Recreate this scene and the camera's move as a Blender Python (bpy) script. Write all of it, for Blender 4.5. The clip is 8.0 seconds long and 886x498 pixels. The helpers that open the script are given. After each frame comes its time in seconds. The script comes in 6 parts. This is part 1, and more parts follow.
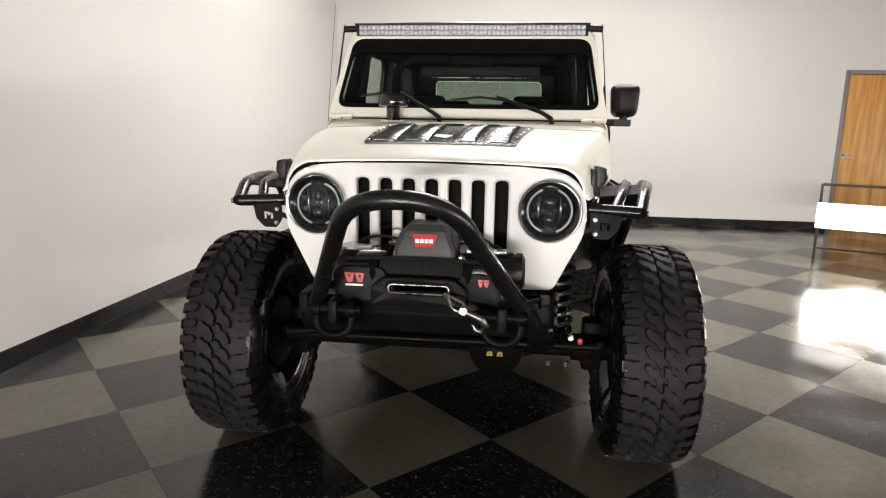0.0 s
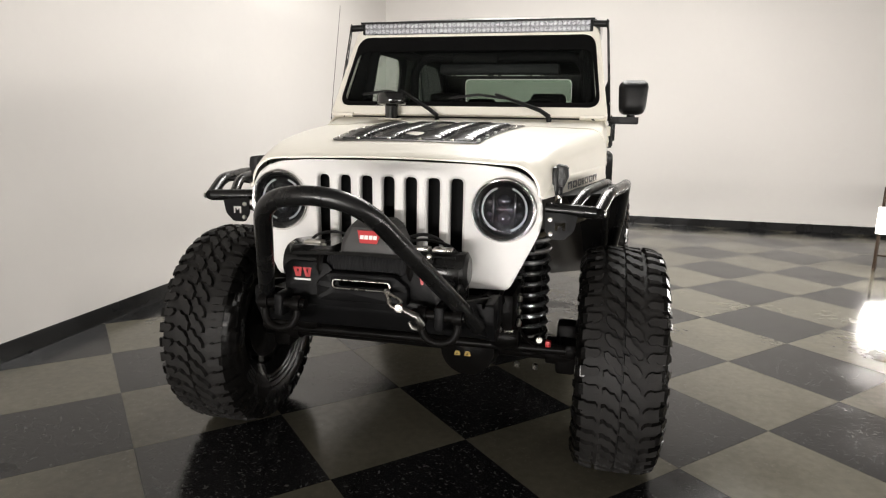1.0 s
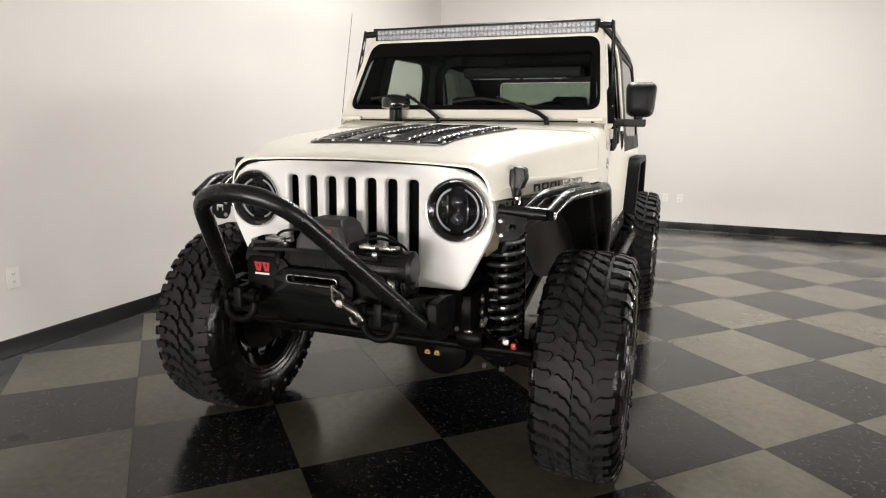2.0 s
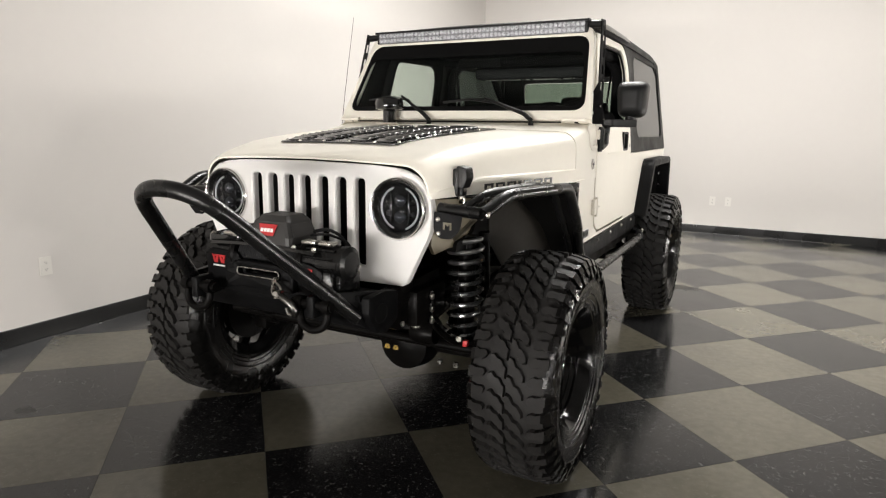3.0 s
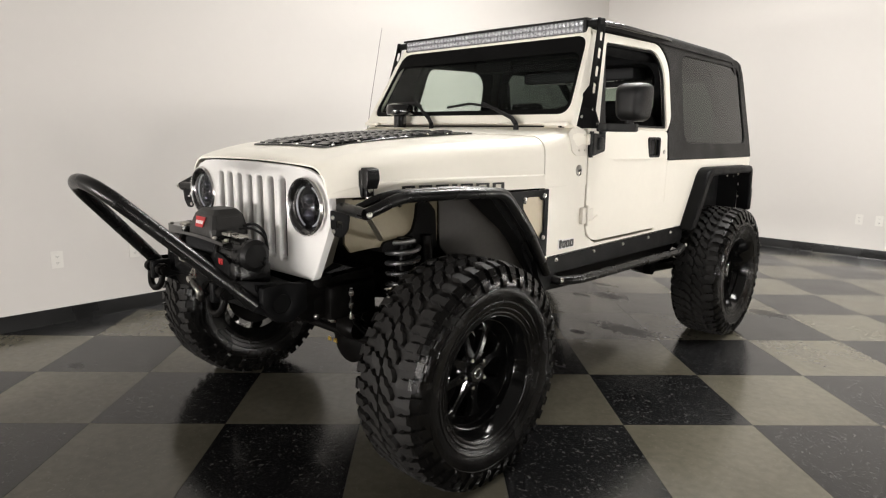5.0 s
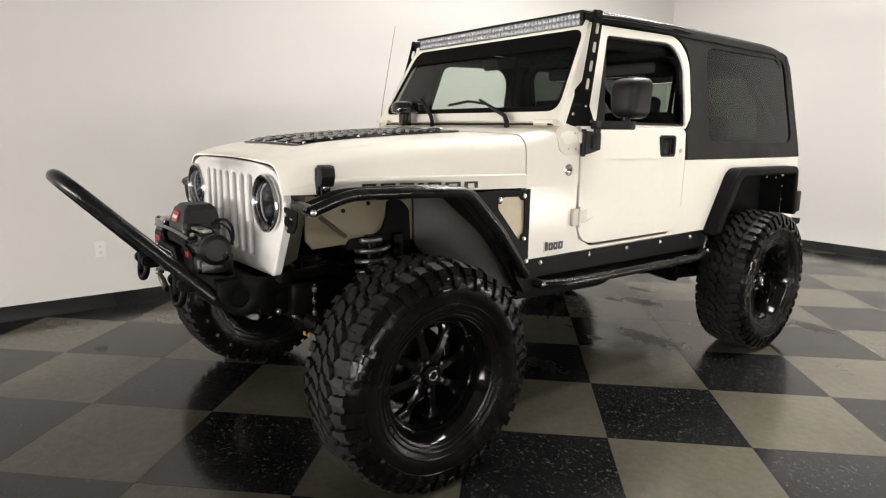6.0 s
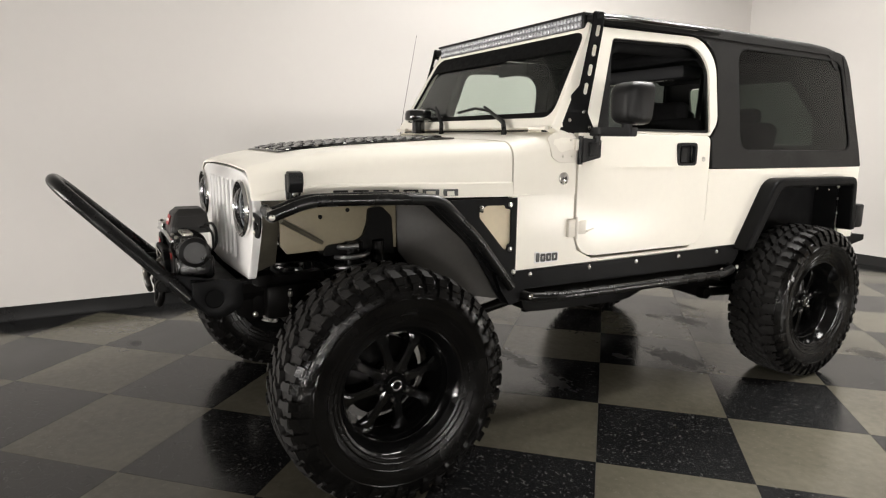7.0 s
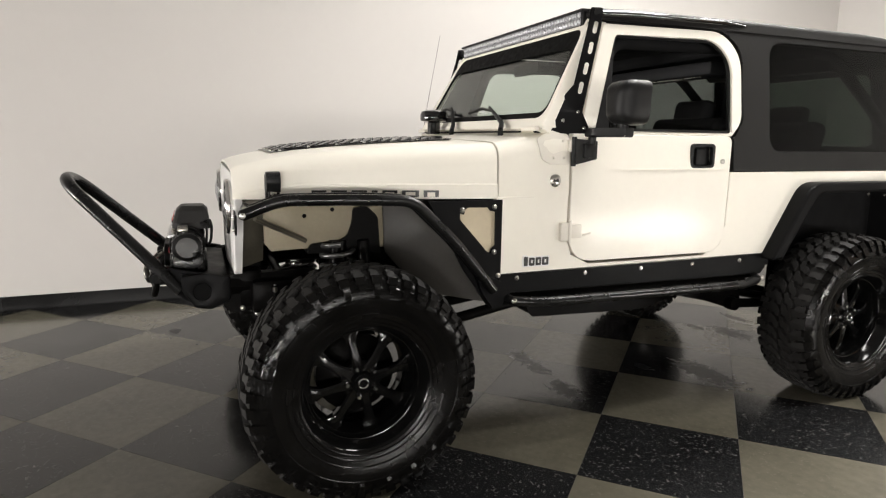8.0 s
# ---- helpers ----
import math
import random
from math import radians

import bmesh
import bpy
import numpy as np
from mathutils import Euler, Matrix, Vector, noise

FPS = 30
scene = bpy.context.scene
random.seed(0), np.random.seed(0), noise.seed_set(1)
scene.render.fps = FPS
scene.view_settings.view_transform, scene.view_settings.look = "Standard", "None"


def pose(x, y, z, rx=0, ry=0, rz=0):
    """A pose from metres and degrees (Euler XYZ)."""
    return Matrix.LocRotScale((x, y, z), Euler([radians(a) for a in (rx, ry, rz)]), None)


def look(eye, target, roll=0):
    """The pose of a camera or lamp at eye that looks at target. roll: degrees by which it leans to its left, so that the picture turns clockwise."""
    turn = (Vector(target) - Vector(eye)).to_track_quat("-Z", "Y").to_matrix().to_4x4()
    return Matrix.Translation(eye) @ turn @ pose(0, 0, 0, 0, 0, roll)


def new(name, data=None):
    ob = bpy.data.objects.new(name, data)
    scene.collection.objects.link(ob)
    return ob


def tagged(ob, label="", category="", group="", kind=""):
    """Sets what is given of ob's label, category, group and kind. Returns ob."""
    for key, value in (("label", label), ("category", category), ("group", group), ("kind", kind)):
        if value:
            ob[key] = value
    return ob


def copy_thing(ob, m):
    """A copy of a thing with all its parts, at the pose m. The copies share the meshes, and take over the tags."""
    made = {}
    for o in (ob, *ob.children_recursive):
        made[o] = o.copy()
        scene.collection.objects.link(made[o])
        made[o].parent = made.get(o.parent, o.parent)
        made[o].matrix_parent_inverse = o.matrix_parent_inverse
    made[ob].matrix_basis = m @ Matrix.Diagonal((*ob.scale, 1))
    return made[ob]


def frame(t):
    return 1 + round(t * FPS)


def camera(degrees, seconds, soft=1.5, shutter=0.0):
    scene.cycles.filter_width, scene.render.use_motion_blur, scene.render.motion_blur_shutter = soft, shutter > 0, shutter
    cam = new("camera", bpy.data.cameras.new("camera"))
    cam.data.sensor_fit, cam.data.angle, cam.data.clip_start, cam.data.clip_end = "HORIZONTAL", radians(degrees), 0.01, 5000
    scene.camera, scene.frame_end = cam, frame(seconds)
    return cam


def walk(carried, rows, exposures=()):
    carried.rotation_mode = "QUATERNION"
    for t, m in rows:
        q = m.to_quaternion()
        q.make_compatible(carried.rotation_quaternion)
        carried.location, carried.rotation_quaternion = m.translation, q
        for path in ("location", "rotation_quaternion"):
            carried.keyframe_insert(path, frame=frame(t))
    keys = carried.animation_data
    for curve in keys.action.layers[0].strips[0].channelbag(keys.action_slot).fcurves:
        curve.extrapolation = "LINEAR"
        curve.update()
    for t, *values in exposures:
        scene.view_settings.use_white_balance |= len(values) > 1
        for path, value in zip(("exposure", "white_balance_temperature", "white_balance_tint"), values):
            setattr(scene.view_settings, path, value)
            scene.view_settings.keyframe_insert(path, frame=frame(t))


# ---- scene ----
cam = camera(71.6, 8.0, soft=1.2)
PATH = [
    (0, (0.288, -2.49, 1.312), (0.058, -0.542, 0.926), 1.0),
    (0.5, (0.47, -2.462, 1.316), (0.126, -0.53, 0.927), 1.0),
    (1, (0.67, -2.418, 1.313), (0.219, -0.51, 0.92), 1.0),
    (1.5, (0.877, -2.376, 1.31), (0.293, -0.503, 0.923), 0.9),
    (3, (1.496, -2.211, 1.313), (0.599, -0.465, 0.932), 0.8),
    (3.5, (1.722, -2.106, 1.308), (0.699, -0.43, 0.93), 0.8),
    (4, (1.913, -1.994, 1.306), (0.803, -0.372, 0.936), 0.9),
    (4.5, (2.11, -1.857, 1.307), (0.881, -0.322, 0.941), 0.9),
    (6, (2.581, -1.324, 1.315), (1.048, -0.096, 0.941), 0.9),
    (6.5, (2.694, -1.135, 1.312), (1.093, 0.004, 0.937), 0.8),
    (7, (2.799, -0.933, 1.309), (1.099, 0.061, 0.962), 0.8),
    (7.5, (2.901, -0.742, 1.311), (1.13, 0.119, 0.964), 0.8),
    (8, (2.985, -0.537, 1.322), (1.159, 0.198, 0.969), 0.8),
]
walk(cam, [(t, look(eye, target, roll)) for t, eye, target, roll in PATH])

# ---- light ----
scene.view_settings.exposure = 0.34
world = bpy.data.worlds.new("world")
scene.world = world
world.use_nodes = True
world.node_tree.nodes["Background"].inputs[0].default_value = (1.0, 0.97, 0.92, 1)
world.node_tree.nodes["Background"].inputs[1].default_value = 0.05

LEFT, RIGHT, BACK, FRONT, CEIL = -2.40, 13.0, 6.65, -16.0, 3.9
CEILING_SPOTS = [(0.0, 4.2, 52.0), (0.1, 2.5, 112.0), (1.3, 2.5, 58.0), (2.2, 4.2, 40.0)]
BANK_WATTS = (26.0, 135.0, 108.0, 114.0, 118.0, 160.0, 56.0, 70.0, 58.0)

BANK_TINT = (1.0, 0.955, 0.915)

# Only the first bank stands in view; the others are added fill.
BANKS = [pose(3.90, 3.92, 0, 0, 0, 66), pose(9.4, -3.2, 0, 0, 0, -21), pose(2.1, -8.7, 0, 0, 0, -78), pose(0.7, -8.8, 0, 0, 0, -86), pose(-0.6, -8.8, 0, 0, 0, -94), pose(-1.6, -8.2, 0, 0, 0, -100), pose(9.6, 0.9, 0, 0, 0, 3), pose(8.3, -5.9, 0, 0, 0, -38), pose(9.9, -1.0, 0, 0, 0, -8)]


def area_lamp(name, m, sx, sy, watts, color):
    data = bpy.data.lights.new(name, "AREA")
    data.shape, data.size, data.size_y, data.energy, data.color = "RECTANGLE", sx, sy, watts, color
    ob = new(name, data)
    ob.matrix_world = m
    return ob


for cx, cy, watts in CEILING_SPOTS:
    area_lamp("ceiling_lamp", pose(cx, cy, CEIL - 0.06), 0.6, 1.2, watts, (1.0, 0.975, 0.945))
# all lamps after the first are unseen fill, added to brighten front and sides
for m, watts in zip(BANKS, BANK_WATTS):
    area_lamp("bank_or_fill_lamp", m @ pose(-0.03, 0, 0.5, 0, 90, 0), 0.26, 1.2, watts, BANK_TINT)


# ---- materials ----
def mat(name, base, rough=0.5, metal=0.0, var=0.12, scale=3.0, fine=60.0, bump=0.0, bscale=120.0, coat=0.0, spec=0.5, rvar=0.1, world_space=False, coat_rough=0.06):
    m = bpy.data.materials.new(name)
    m.use_nodes = True
    nt = m.node_tree
    nodes, links = nt.nodes, nt.links
    b = nodes["Principled BSDF"]
    b.inputs["Roughness"].default_value = rough
    b.inputs["Metallic"].default_value = metal
    b.inputs["Specular IOR Level"].default_value = spec
    b.inputs["Coat Weight"].default_value = coat
    b.inputs["Coat Roughness"].default_value = coat_rough
    if world_space:
        src = nodes.new("ShaderNodeNewGeometry").outputs["Position"]
    else:
        src = nodes.new("ShaderNodeTexCoord").outputs["Object"]
    n1 = nodes.new("ShaderNodeTexNoise")
    n1.inputs["Scale"].default_value, n1.inputs["Detail"].default_value = scale, 5
    n2 = nodes.new("ShaderNodeTexNoise")
    n2.inputs["Scale"].default_value, n2.inputs["Detail"].default_value = fine, 3
    links.new(src, n1.inputs["Vector"]), links.new(src, n2.inputs["Vector"])
    add = nodes.new("ShaderNodeMath")
    add.operation = "MULTIPLY_ADD"
    add.inputs[1].default_value = 0.35
    links.new(n2.outputs["Fac"], add.inputs[0]), links.new(n1.outputs["Fac"], add.inputs[2])
    ramp = nodes.new("ShaderNodeMapRange")
    ramp.inputs["From Min"].default_value, ramp.inputs["From Max"].default_value = 0.4, 0.95
    ramp.inputs["To Min"].default_value, ramp.inputs["To Max"].default_value = 1 - var, 1 + var
    links.new(add.outputs[0], ramp.inputs["Value"])
    mul = nodes.new("ShaderNodeVectorMath")
    mul.operation = "SCALE"
    mul.inputs[0].default_value = base
    links.new(ramp.outputs[0], mul.inputs["Scale"])
    links.new(mul.outputs[0], b.inputs["Base Color"])
    rr_ = nodes.new("ShaderNodeMapRange")
    rr_.inputs["From Min"].default_value, rr_.inputs["From Max"].default_value = 0.3, 0.7
    rr_.inputs["To Min"].default_value, rr_.inputs["To Max"].default_value = max(0.02, rough - rvar), min(1, rough + rvar)
    links.new(n1.outputs["Fac"], rr_.inputs["Value"]), links.new(rr_.outputs[0], b.inputs["Roughness"])
    if bump:
        n3 = nodes.new("ShaderNodeTexNoise")
        n3.inputs["Scale"].default_value, n3.inputs["Detail"].default_value = bscale, 2
        links.new(src, n3.inputs["Vector"])
        bp = nodes.new("ShaderNodeBump")
        bp.inputs["Strength"].default_value, bp.inputs["Distance"].default_value = bump, 0.004
        links.new(n3.outputs["Fac"], bp.inputs["Height"]), links.new(bp.outputs[0], b.inputs["Normal"])
    return m


def glow(name, color, strength):
    m = bpy.data.materials.new(name)
    m.use_nodes = True
    b = m.node_tree.nodes["Principled BSDF"]
    b.inputs["Base Color"].default_value = (*color, 1)
    b.inputs["Emission Color"].default_value = (*color, 1)
    b.inputs["Emission Strength"].default_value = strength
    return m


def pane_glass(name, tint):
    m = bpy.data.materials.new(name)
    m.use_nodes = True
    nt = m.node_tree
    nt.nodes.clear()
    out = nt.nodes.new("ShaderNodeOutputMaterial")
    clear = nt.nodes.new("ShaderNodeBsdfTransparent")
    clear.inputs["Color"].default_value = (*tint, 1)
    gloss = nt.nodes.new("ShaderNodeBsdfGlossy")
    gloss.inputs["Roughness"].default_value = 0.02
    lw = nt.nodes.new("ShaderNodeLayerWeight")
    lw.inputs["Blend"].default_value = 0.5
    power = nt.nodes.new("ShaderNodeMath")
    power.operation = "POWER"
    power.inputs[1].default_value = 4.5
    amount = nt.nodes.new("ShaderNodeMath")
    amount.operation = "MULTIPLY_ADD"
    amount.inputs[1].default_value, amount.inputs[2].default_value = 0.9, 0.014
    mix = nt.nodes.new("ShaderNodeMixShader")
    nt.links.new(lw.outputs["Facing"], power.inputs[0]), nt.links.new(power.outputs[0], amount.inputs[0])
    nt.links.new(amount.outputs[0], mix.inputs[0]), nt.links.new(clear.outputs[0], mix.inputs[1])
    nt.links.new(gloss.outputs[0], mix.inputs[2]), nt.links.new(mix.outputs[0], out.inputs[0])
    return m


def tile_material(name, base, fleck, amount, rough):
    """Vinyl tile: mottled body colour, chips of a second colour, scuffs in the polish."""
    m = bpy.data.materials.new(name)
    m.use_nodes = True
    nt = m.node_tree
    nodes, links = nt.nodes, nt.links
    b = nodes["Principled BSDF"]
    b.inputs["Specular IOR Level"].default_value = 0.41
    pos = nodes.new("ShaderNodeNewGeometry").outputs["Position"]
    info = nodes.new("ShaderNodeObjectInfo")
    big = nodes.new("ShaderNodeTexNoise")
    big.inputs["Scale"].default_value, big.inputs["Detail"].default_value = 2.2, 6
    mid = nodes.new("ShaderNodeTexNoise")
    mid.inputs["Scale"].default_value, mid.inputs["Detail"].default_value = 26.0, 4
    chip = nodes.new("ShaderNodeTexNoise")
    chip.inputs["Scale"].default_value, chip.inputs["Detail"].default_value, chip.inputs["Distortion"].default_value = 62.0, 1.0, 1.2
    for n in (big, mid, chip):
        links.new(pos, n.inputs["Vector"])
    body = nodes.new("ShaderNodeMapRange")
    body.inputs["From Min"].default_value, body.inputs["From Max"].default_value = 0.3, 0.7
    body.inputs["To Min"].default_value, body.inputs["To Max"].default_value = 0.86, 1.14
    links.new(big.outputs["Fac"], body.inputs["Value"])
    body2 = nodes.new("ShaderNodeMapRange")
    body2.inputs["From Min"].default_value, body2.inputs["From Max"].default_value = 0.3, 0.7
    body2.inputs["To Min"].default_value, body2.inputs["To Max"].default_value = 0.9, 1.1
    links.new(mid.outputs["Fac"], body2.inputs["Value"])
    each = nodes.new("ShaderNodeMapRange")
    each.inputs["To Min"].default_value, each.inputs["To Max"].default_value = 0.92, 1.08
    links.new(info.outputs["Random"], each.inputs["Value"])
    m1 = nodes.new("ShaderNodeMath")
    m1.operation = "MULTIPLY"
    links.new(body.outputs[0], m1.inputs[0]), links.new(body2.outputs[0], m1.inputs[1])
    m2 = nodes.new("ShaderNodeMath")
    m2.operation = "MULTIPLY"
    links.new(m1.outputs[0], m2.inputs[0]), links.new(each.outputs[0], m2.inputs[1])
    col = nodes.new("ShaderNodeVectorMath")
    col.operation = "SCALE"
    col.inputs[0].default_value = base
    links.new(m2.outputs[0], col.inputs["Scale"])
    step = nodes.new("ShaderNodeMapRange")
    step.inputs["From Min"].default_value, step.inputs["From Max"].default_value = amount, amount + 0.035
    links.new(chip.outputs["Fac"], step.inputs["Value"])
    mix = nodes.new("ShaderNodeMix")
    mix.data_type = "RGBA"
    mix.inputs[7].default_value = (*fleck, 1)
    links.new(step.outputs[0], mix.inputs[0]), links.new(col.outputs[0], mix.inputs[6])
    # old oil stains on the floor under the vehicle
    shade = None
    for sx, sy, rx, ry in ((-0.14, 2.91, 0.17, 0.09), (-0.33, 2.78, 0.09, 0.04), (0.0, 1.27, 0.10, 0.06), (-0.40, 3.25, 0.14, 0.05), (0.2, 1.88, 0.07, 0.04), (-1.45, -0.72, 0.06, 0.04), (0.40, 2.16, 0.24, 0.11), (0.33, 1.25, 0.13, 0.07), (-0.18, 1.28, 0.12, 0.06), (0.94, 3.34, 0.16, 0.10)):
        off = nodes.new("ShaderNodeVectorMath")
        off.operation = "SUBTRACT"
        off.inputs[1].default_value = (sx, sy, 0)
        links.new(pos, off.inputs[0])
        sc = nodes.new("ShaderNodeVectorMath")
        sc.operation = "MULTIPLY"
        sc.inputs[1].default_value = (1 / rx, 1 / ry, 0)
        links.new(off.outputs[0], sc.inputs[0])
        ln = nodes.new("ShaderNodeVectorMath")
        ln.operation = "LENGTH"
        links.new(sc.outputs[0], ln.inputs[0])
        worn = nodes.new("ShaderNodeMath")
        worn.operation = "MULTIPLY_ADD"
        worn.inputs[1].default_value, worn.inputs[2].default_value = 2.4, -1.2
        links.new(mid.outputs["Fac"], worn.inputs[0])
        edge = nodes.new("ShaderNodeMath")
        edge.operation = "ADD"
        links.new(ln.outputs["Value"], edge.inputs[0]), links.new(worn.outputs[0], edge.inputs[1])
        rng = nodes.new("ShaderNodeMapRange")
        rng.inputs["From Min"].default_value, rng.inputs["From Max"].default_value = 0.5, 1.2
        rng.inputs["To Min"].default_value, rng.inputs["To Max"].default_value = 0.25, 1.0
        links.new(edge.outputs[0], rng.inputs["Value"])
        if shade is None:
            shade = rng.outputs[0]
        else:
            both = nodes.new("ShaderNodeMath")
            both.operation = "MULTIPLY"
            links.new(shade, both.inputs[0]), links.new(rng.outputs[0], both.inputs[1])
            shade = both.outputs[0]
    stained = nodes.new("ShaderNodeVectorMath")
    stained.operation = "SCALE"
    links.new(mix.outputs[2], stained.inputs[0]), links.new(shade, stained.inputs["Scale"])
    links.new(stained.outputs[0], b.inputs["Base Color"])
    rr_ = nodes.new("ShaderNodeMapRange")
    rr_.inputs["From Min"].default_value, rr_.inputs["From Max"].default_value = 0.35, 0.7
    rr_.inputs["To Min"].default_value, rr_.inputs["To Max"].default_value = rough - 0.06, rough + 0.08
    links.new(big.outputs["Fac"], rr_.inputs["Value"])
    dull = nodes.new("ShaderNodeMapRange")
    dull.inputs["To Min"].default_value, dull.inputs["To Max"].default_value = 0.30, 0.0
    links.new(shade, dull.inputs["Value"])
    polish = nodes.new("ShaderNodeMath")
    polish.operation = "ADD"
    links.new(rr_.outputs[0], polish.inputs[0]), links.new(dull.outputs[0], polish.inputs[1])
    links.new(polish.outputs[0], b.inputs["Roughness"])
    wave = nodes.new("ShaderNodeTexNoise")
    wave.inputs["Scale"].default_value, wave.inputs["Detail"].default_value = 9.0, 3
    links.new(pos, wave.inputs["Vector"])
    bp = nodes.new("ShaderNodeBump")
    bp.inputs["Strength"].default_value, bp.inputs["Distance"].default_value = 0.05, 0.006
    links.new(wave.outputs["Fac"], bp.inputs["Height"]), links.new(bp.outputs[0], b.inputs["Normal"])
    return m


# white paint with the shade on the grille put into its colour
SHADED_GRILLE_PAINT = mat("shaded_white_grille_paint", (0.70, 0.688, 0.67), 0.5, 0, 0.03, 3.0, 40, coat=0.15, rvar=0.05, coat_rough=0.25)
PAINT = mat("cream_paint", (0.86, 0.822, 0.73), 0.5, 0, 0.03, 2.0, 30, coat=0.36, rvar=0.05, coat_rough=0.19, spec=0.3)
HINGE = mat("cream_hinge_paint", (0.74, 0.70, 0.62), 0.4, 0, 0.06, 6.0, 50)
BLACK = mat("black_powder_coat", (0.0045, 0.0045, 0.0047), 0.45, 0, 0.3, 8, 90, bump=0.12, bscale=300, spec=0.08)
TUBEBLACK = mat("black_tube_coat", (0.005, 0.005, 0.005), 0.27, 0, 0.3, 8, 90, bump=0.06, bscale=400, spec=0.34)
GLOSS = mat("gloss_black", (0.005, 0.005, 0.005), 0.12, 0, 0.2, 6, 60, coat=0.5, rvar=0.04)
FLAREBLACK = mat("matte_flare_coat", (0.0042, 0.004, 0.0038), 0.6, 0, 0.3, 8, 90, bump=0.12, bscale=300, spec=0.08)
VENTBLACK = mat("satin_vent_coat", (0.012, 0.012, 0.012), 0.22, 0, 0.2, 6, 60, rvar=0.04, spec=0.5)
CHASSIS = mat("dusty_chassis_black", (0.0034, 0.0031, 0.0029), 0.38, 0, 0.5, 9, 70, bump=0.12, bscale=80, spec=0.055)
BOXGREY = mat("grey_grain_plastic", (0.030, 0.029, 0.028), 0.5, 0, 0.15, 8, 120, bump=0.2, bscale=420, spec=0.35)
SUPPORT = mat("dull_grey_tan_metal", (0.085, 0.077, 0.058), 0.4, 0.3, 0.3, 6, 60, rvar=0.1)
LINER = mat("grey_liner_plastic", (0.032, 0.029, 0.025), 0.5, 0, 0.3, 5, 60, spec=0.25)
FORGED = mat("forged_grey_steel", (0.16, 0.155, 0.145), 0.36, 1.0, 0.3, 20, 140)
PLASTIC = mat("dark_grain_plastic", (0.007, 0.007, 0.0072), 0.42, 0, 0.2, 8, 120, bump=0.2, bscale=420, spec=0.22)
TOPBLACK = mat("textured_hardtop", (0.0100, 0.0095, 0.009), 0.52, 0, 0.14, 4, 160, bump=0.25, bscale=500, spec=0.25)
RUBBER = mat("tyre_rubber", (0.0138, 0.0130, 0.0124), 0.58, 0, 0.35, 14, 120, bump=0.2, bscale=160, spec=0.2)
SIDEWALL = mat("dressed_sidewall_rubber", (0.0036, 0.0034, 0.0032), 0.22, 0, 0.35, 9, 120, bump=0.22, bscale=90, spec=0.17, rvar=0.1)
RIMBLACK = mat("rim_gloss_black", (0.0035, 0.0035, 0.0035), 0.10, 0, 0.25, 12, 80, rvar=0.04, spec=0.3)
LAMP_RING = mat("satin_chrome", (0.82, 0.81, 0.80), 0.22, 1.0, 0.04, 10, 80, rvar=0.05)
CHROME = mat("chrome", (0.86, 0.86, 0.85), 0.14, 1.0, 0.04, 10, 80, rvar=0.03)
STEEL = mat("bare_steel", (0.52, 0.50, 0.46), 0.3, 1.0, 0.15, 20, 140)
ZINC = mat("inner_fender_metal", (0.155, 0.132, 0.085), 0.42, 0.3, 0.15, 4, 60, rvar=0.12)
TAN = mat("tan_insert", (0.56, 0.48, 0.34), 0.45, 0, 0.08, 5, 60)
RED = mat("red_badge", (0.42, 0.022, 0.024), 0.4, 0, 0.08)
WHITE = mat("white_print", (0.75, 0.74, 0.72), 0.5, 0, 0.04)
YELLOW = mat("yellow_print", (0.34, 0.22, 0.03), 0.5, 0, 0.1)
LETTER = mat("charcoal_decal", (0.022, 0.021, 0.02), 0.4, 0, 0.1)
LENS = mat("clear_lens_reflector", (0.26, 0.265, 0.28), 0.35, 0.6, 0.1, 40, 200)
LENSDARK = mat("projector_lens", (0.05, 0.053, 0.058), 0.2, 0.7, 0.2, 60, 220)
LEDGREY = mat("led_lens", (0.52, 0.53, 0.56), 0.3, 0.4, 0.15, 60, 220)
SPRING = mat("spring_coat", (0.26, 0.26, 0.26), 0.26, 0.9, 0.2)
BEAD = mat("smoked_bead", (0.10, 0.10, 0.105), 0.2, 0.6, 0.2)
HALO = mat("halo_diffuser", (0.42, 0.43, 0.44), 0.35, 0, 0.05)
FABRIC = mat("seat_fabric", (0.012, 0.012, 0.0125), 0.85, 0, 0.2, 20, 200, bump=0.3, bscale=300, spec=0.2)
DASH = mat("dash_plastic", (0.012, 0.012, 0.013), 0.6, 0, 0.15, 10, 120, bump=0.2, bscale=300, spec=0.25)
CARPET = mat("cabin_liner", (0.005, 0.005, 0.0053), 0.9, 0, 0.2, 12, 150, spec=0.2)
SCREEN = mat("radiator_black", (0.005, 0.005, 0.005), 0.6, 0, 0.3, 40, 200, spec=0.05)
AMBER = mat("tail_lens", (0.02, 0.015, 0.014), 0.3, 0, 0.2)
WALL = mat("wall_paint", (0.585, 0.561, 0.534), 0.75, 0, 0.02, 0.8, 14, bump=0.05, bscale=160, world_space=True, spec=0.25)
# ceiling grey set low to hold down bounced light
CEIL_LOW_BOUNCE = mat("low_bounce_ceiling_grey", (0.20, 0.196, 0.188), 0.85, 0, 0.03, 0.8, 20, world_space=True)
BASEB = mat("vinyl_base", (0.008, 0.008, 0.008), 0.3, 0, 0.2, 3, 40, world_space=True, spec=0.3)
SLAB = mat("floor_bed", (0.05, 0.048, 0.045), 0.8, 0, 0.1, world_space=True)
PLATEW = mat("outlet_plastic", (0.66, 0.64, 0.60), 0.35, 0, 0.03)
SOCKET = mat("socket_dark", (0.05, 0.05, 0.05), 0.5)
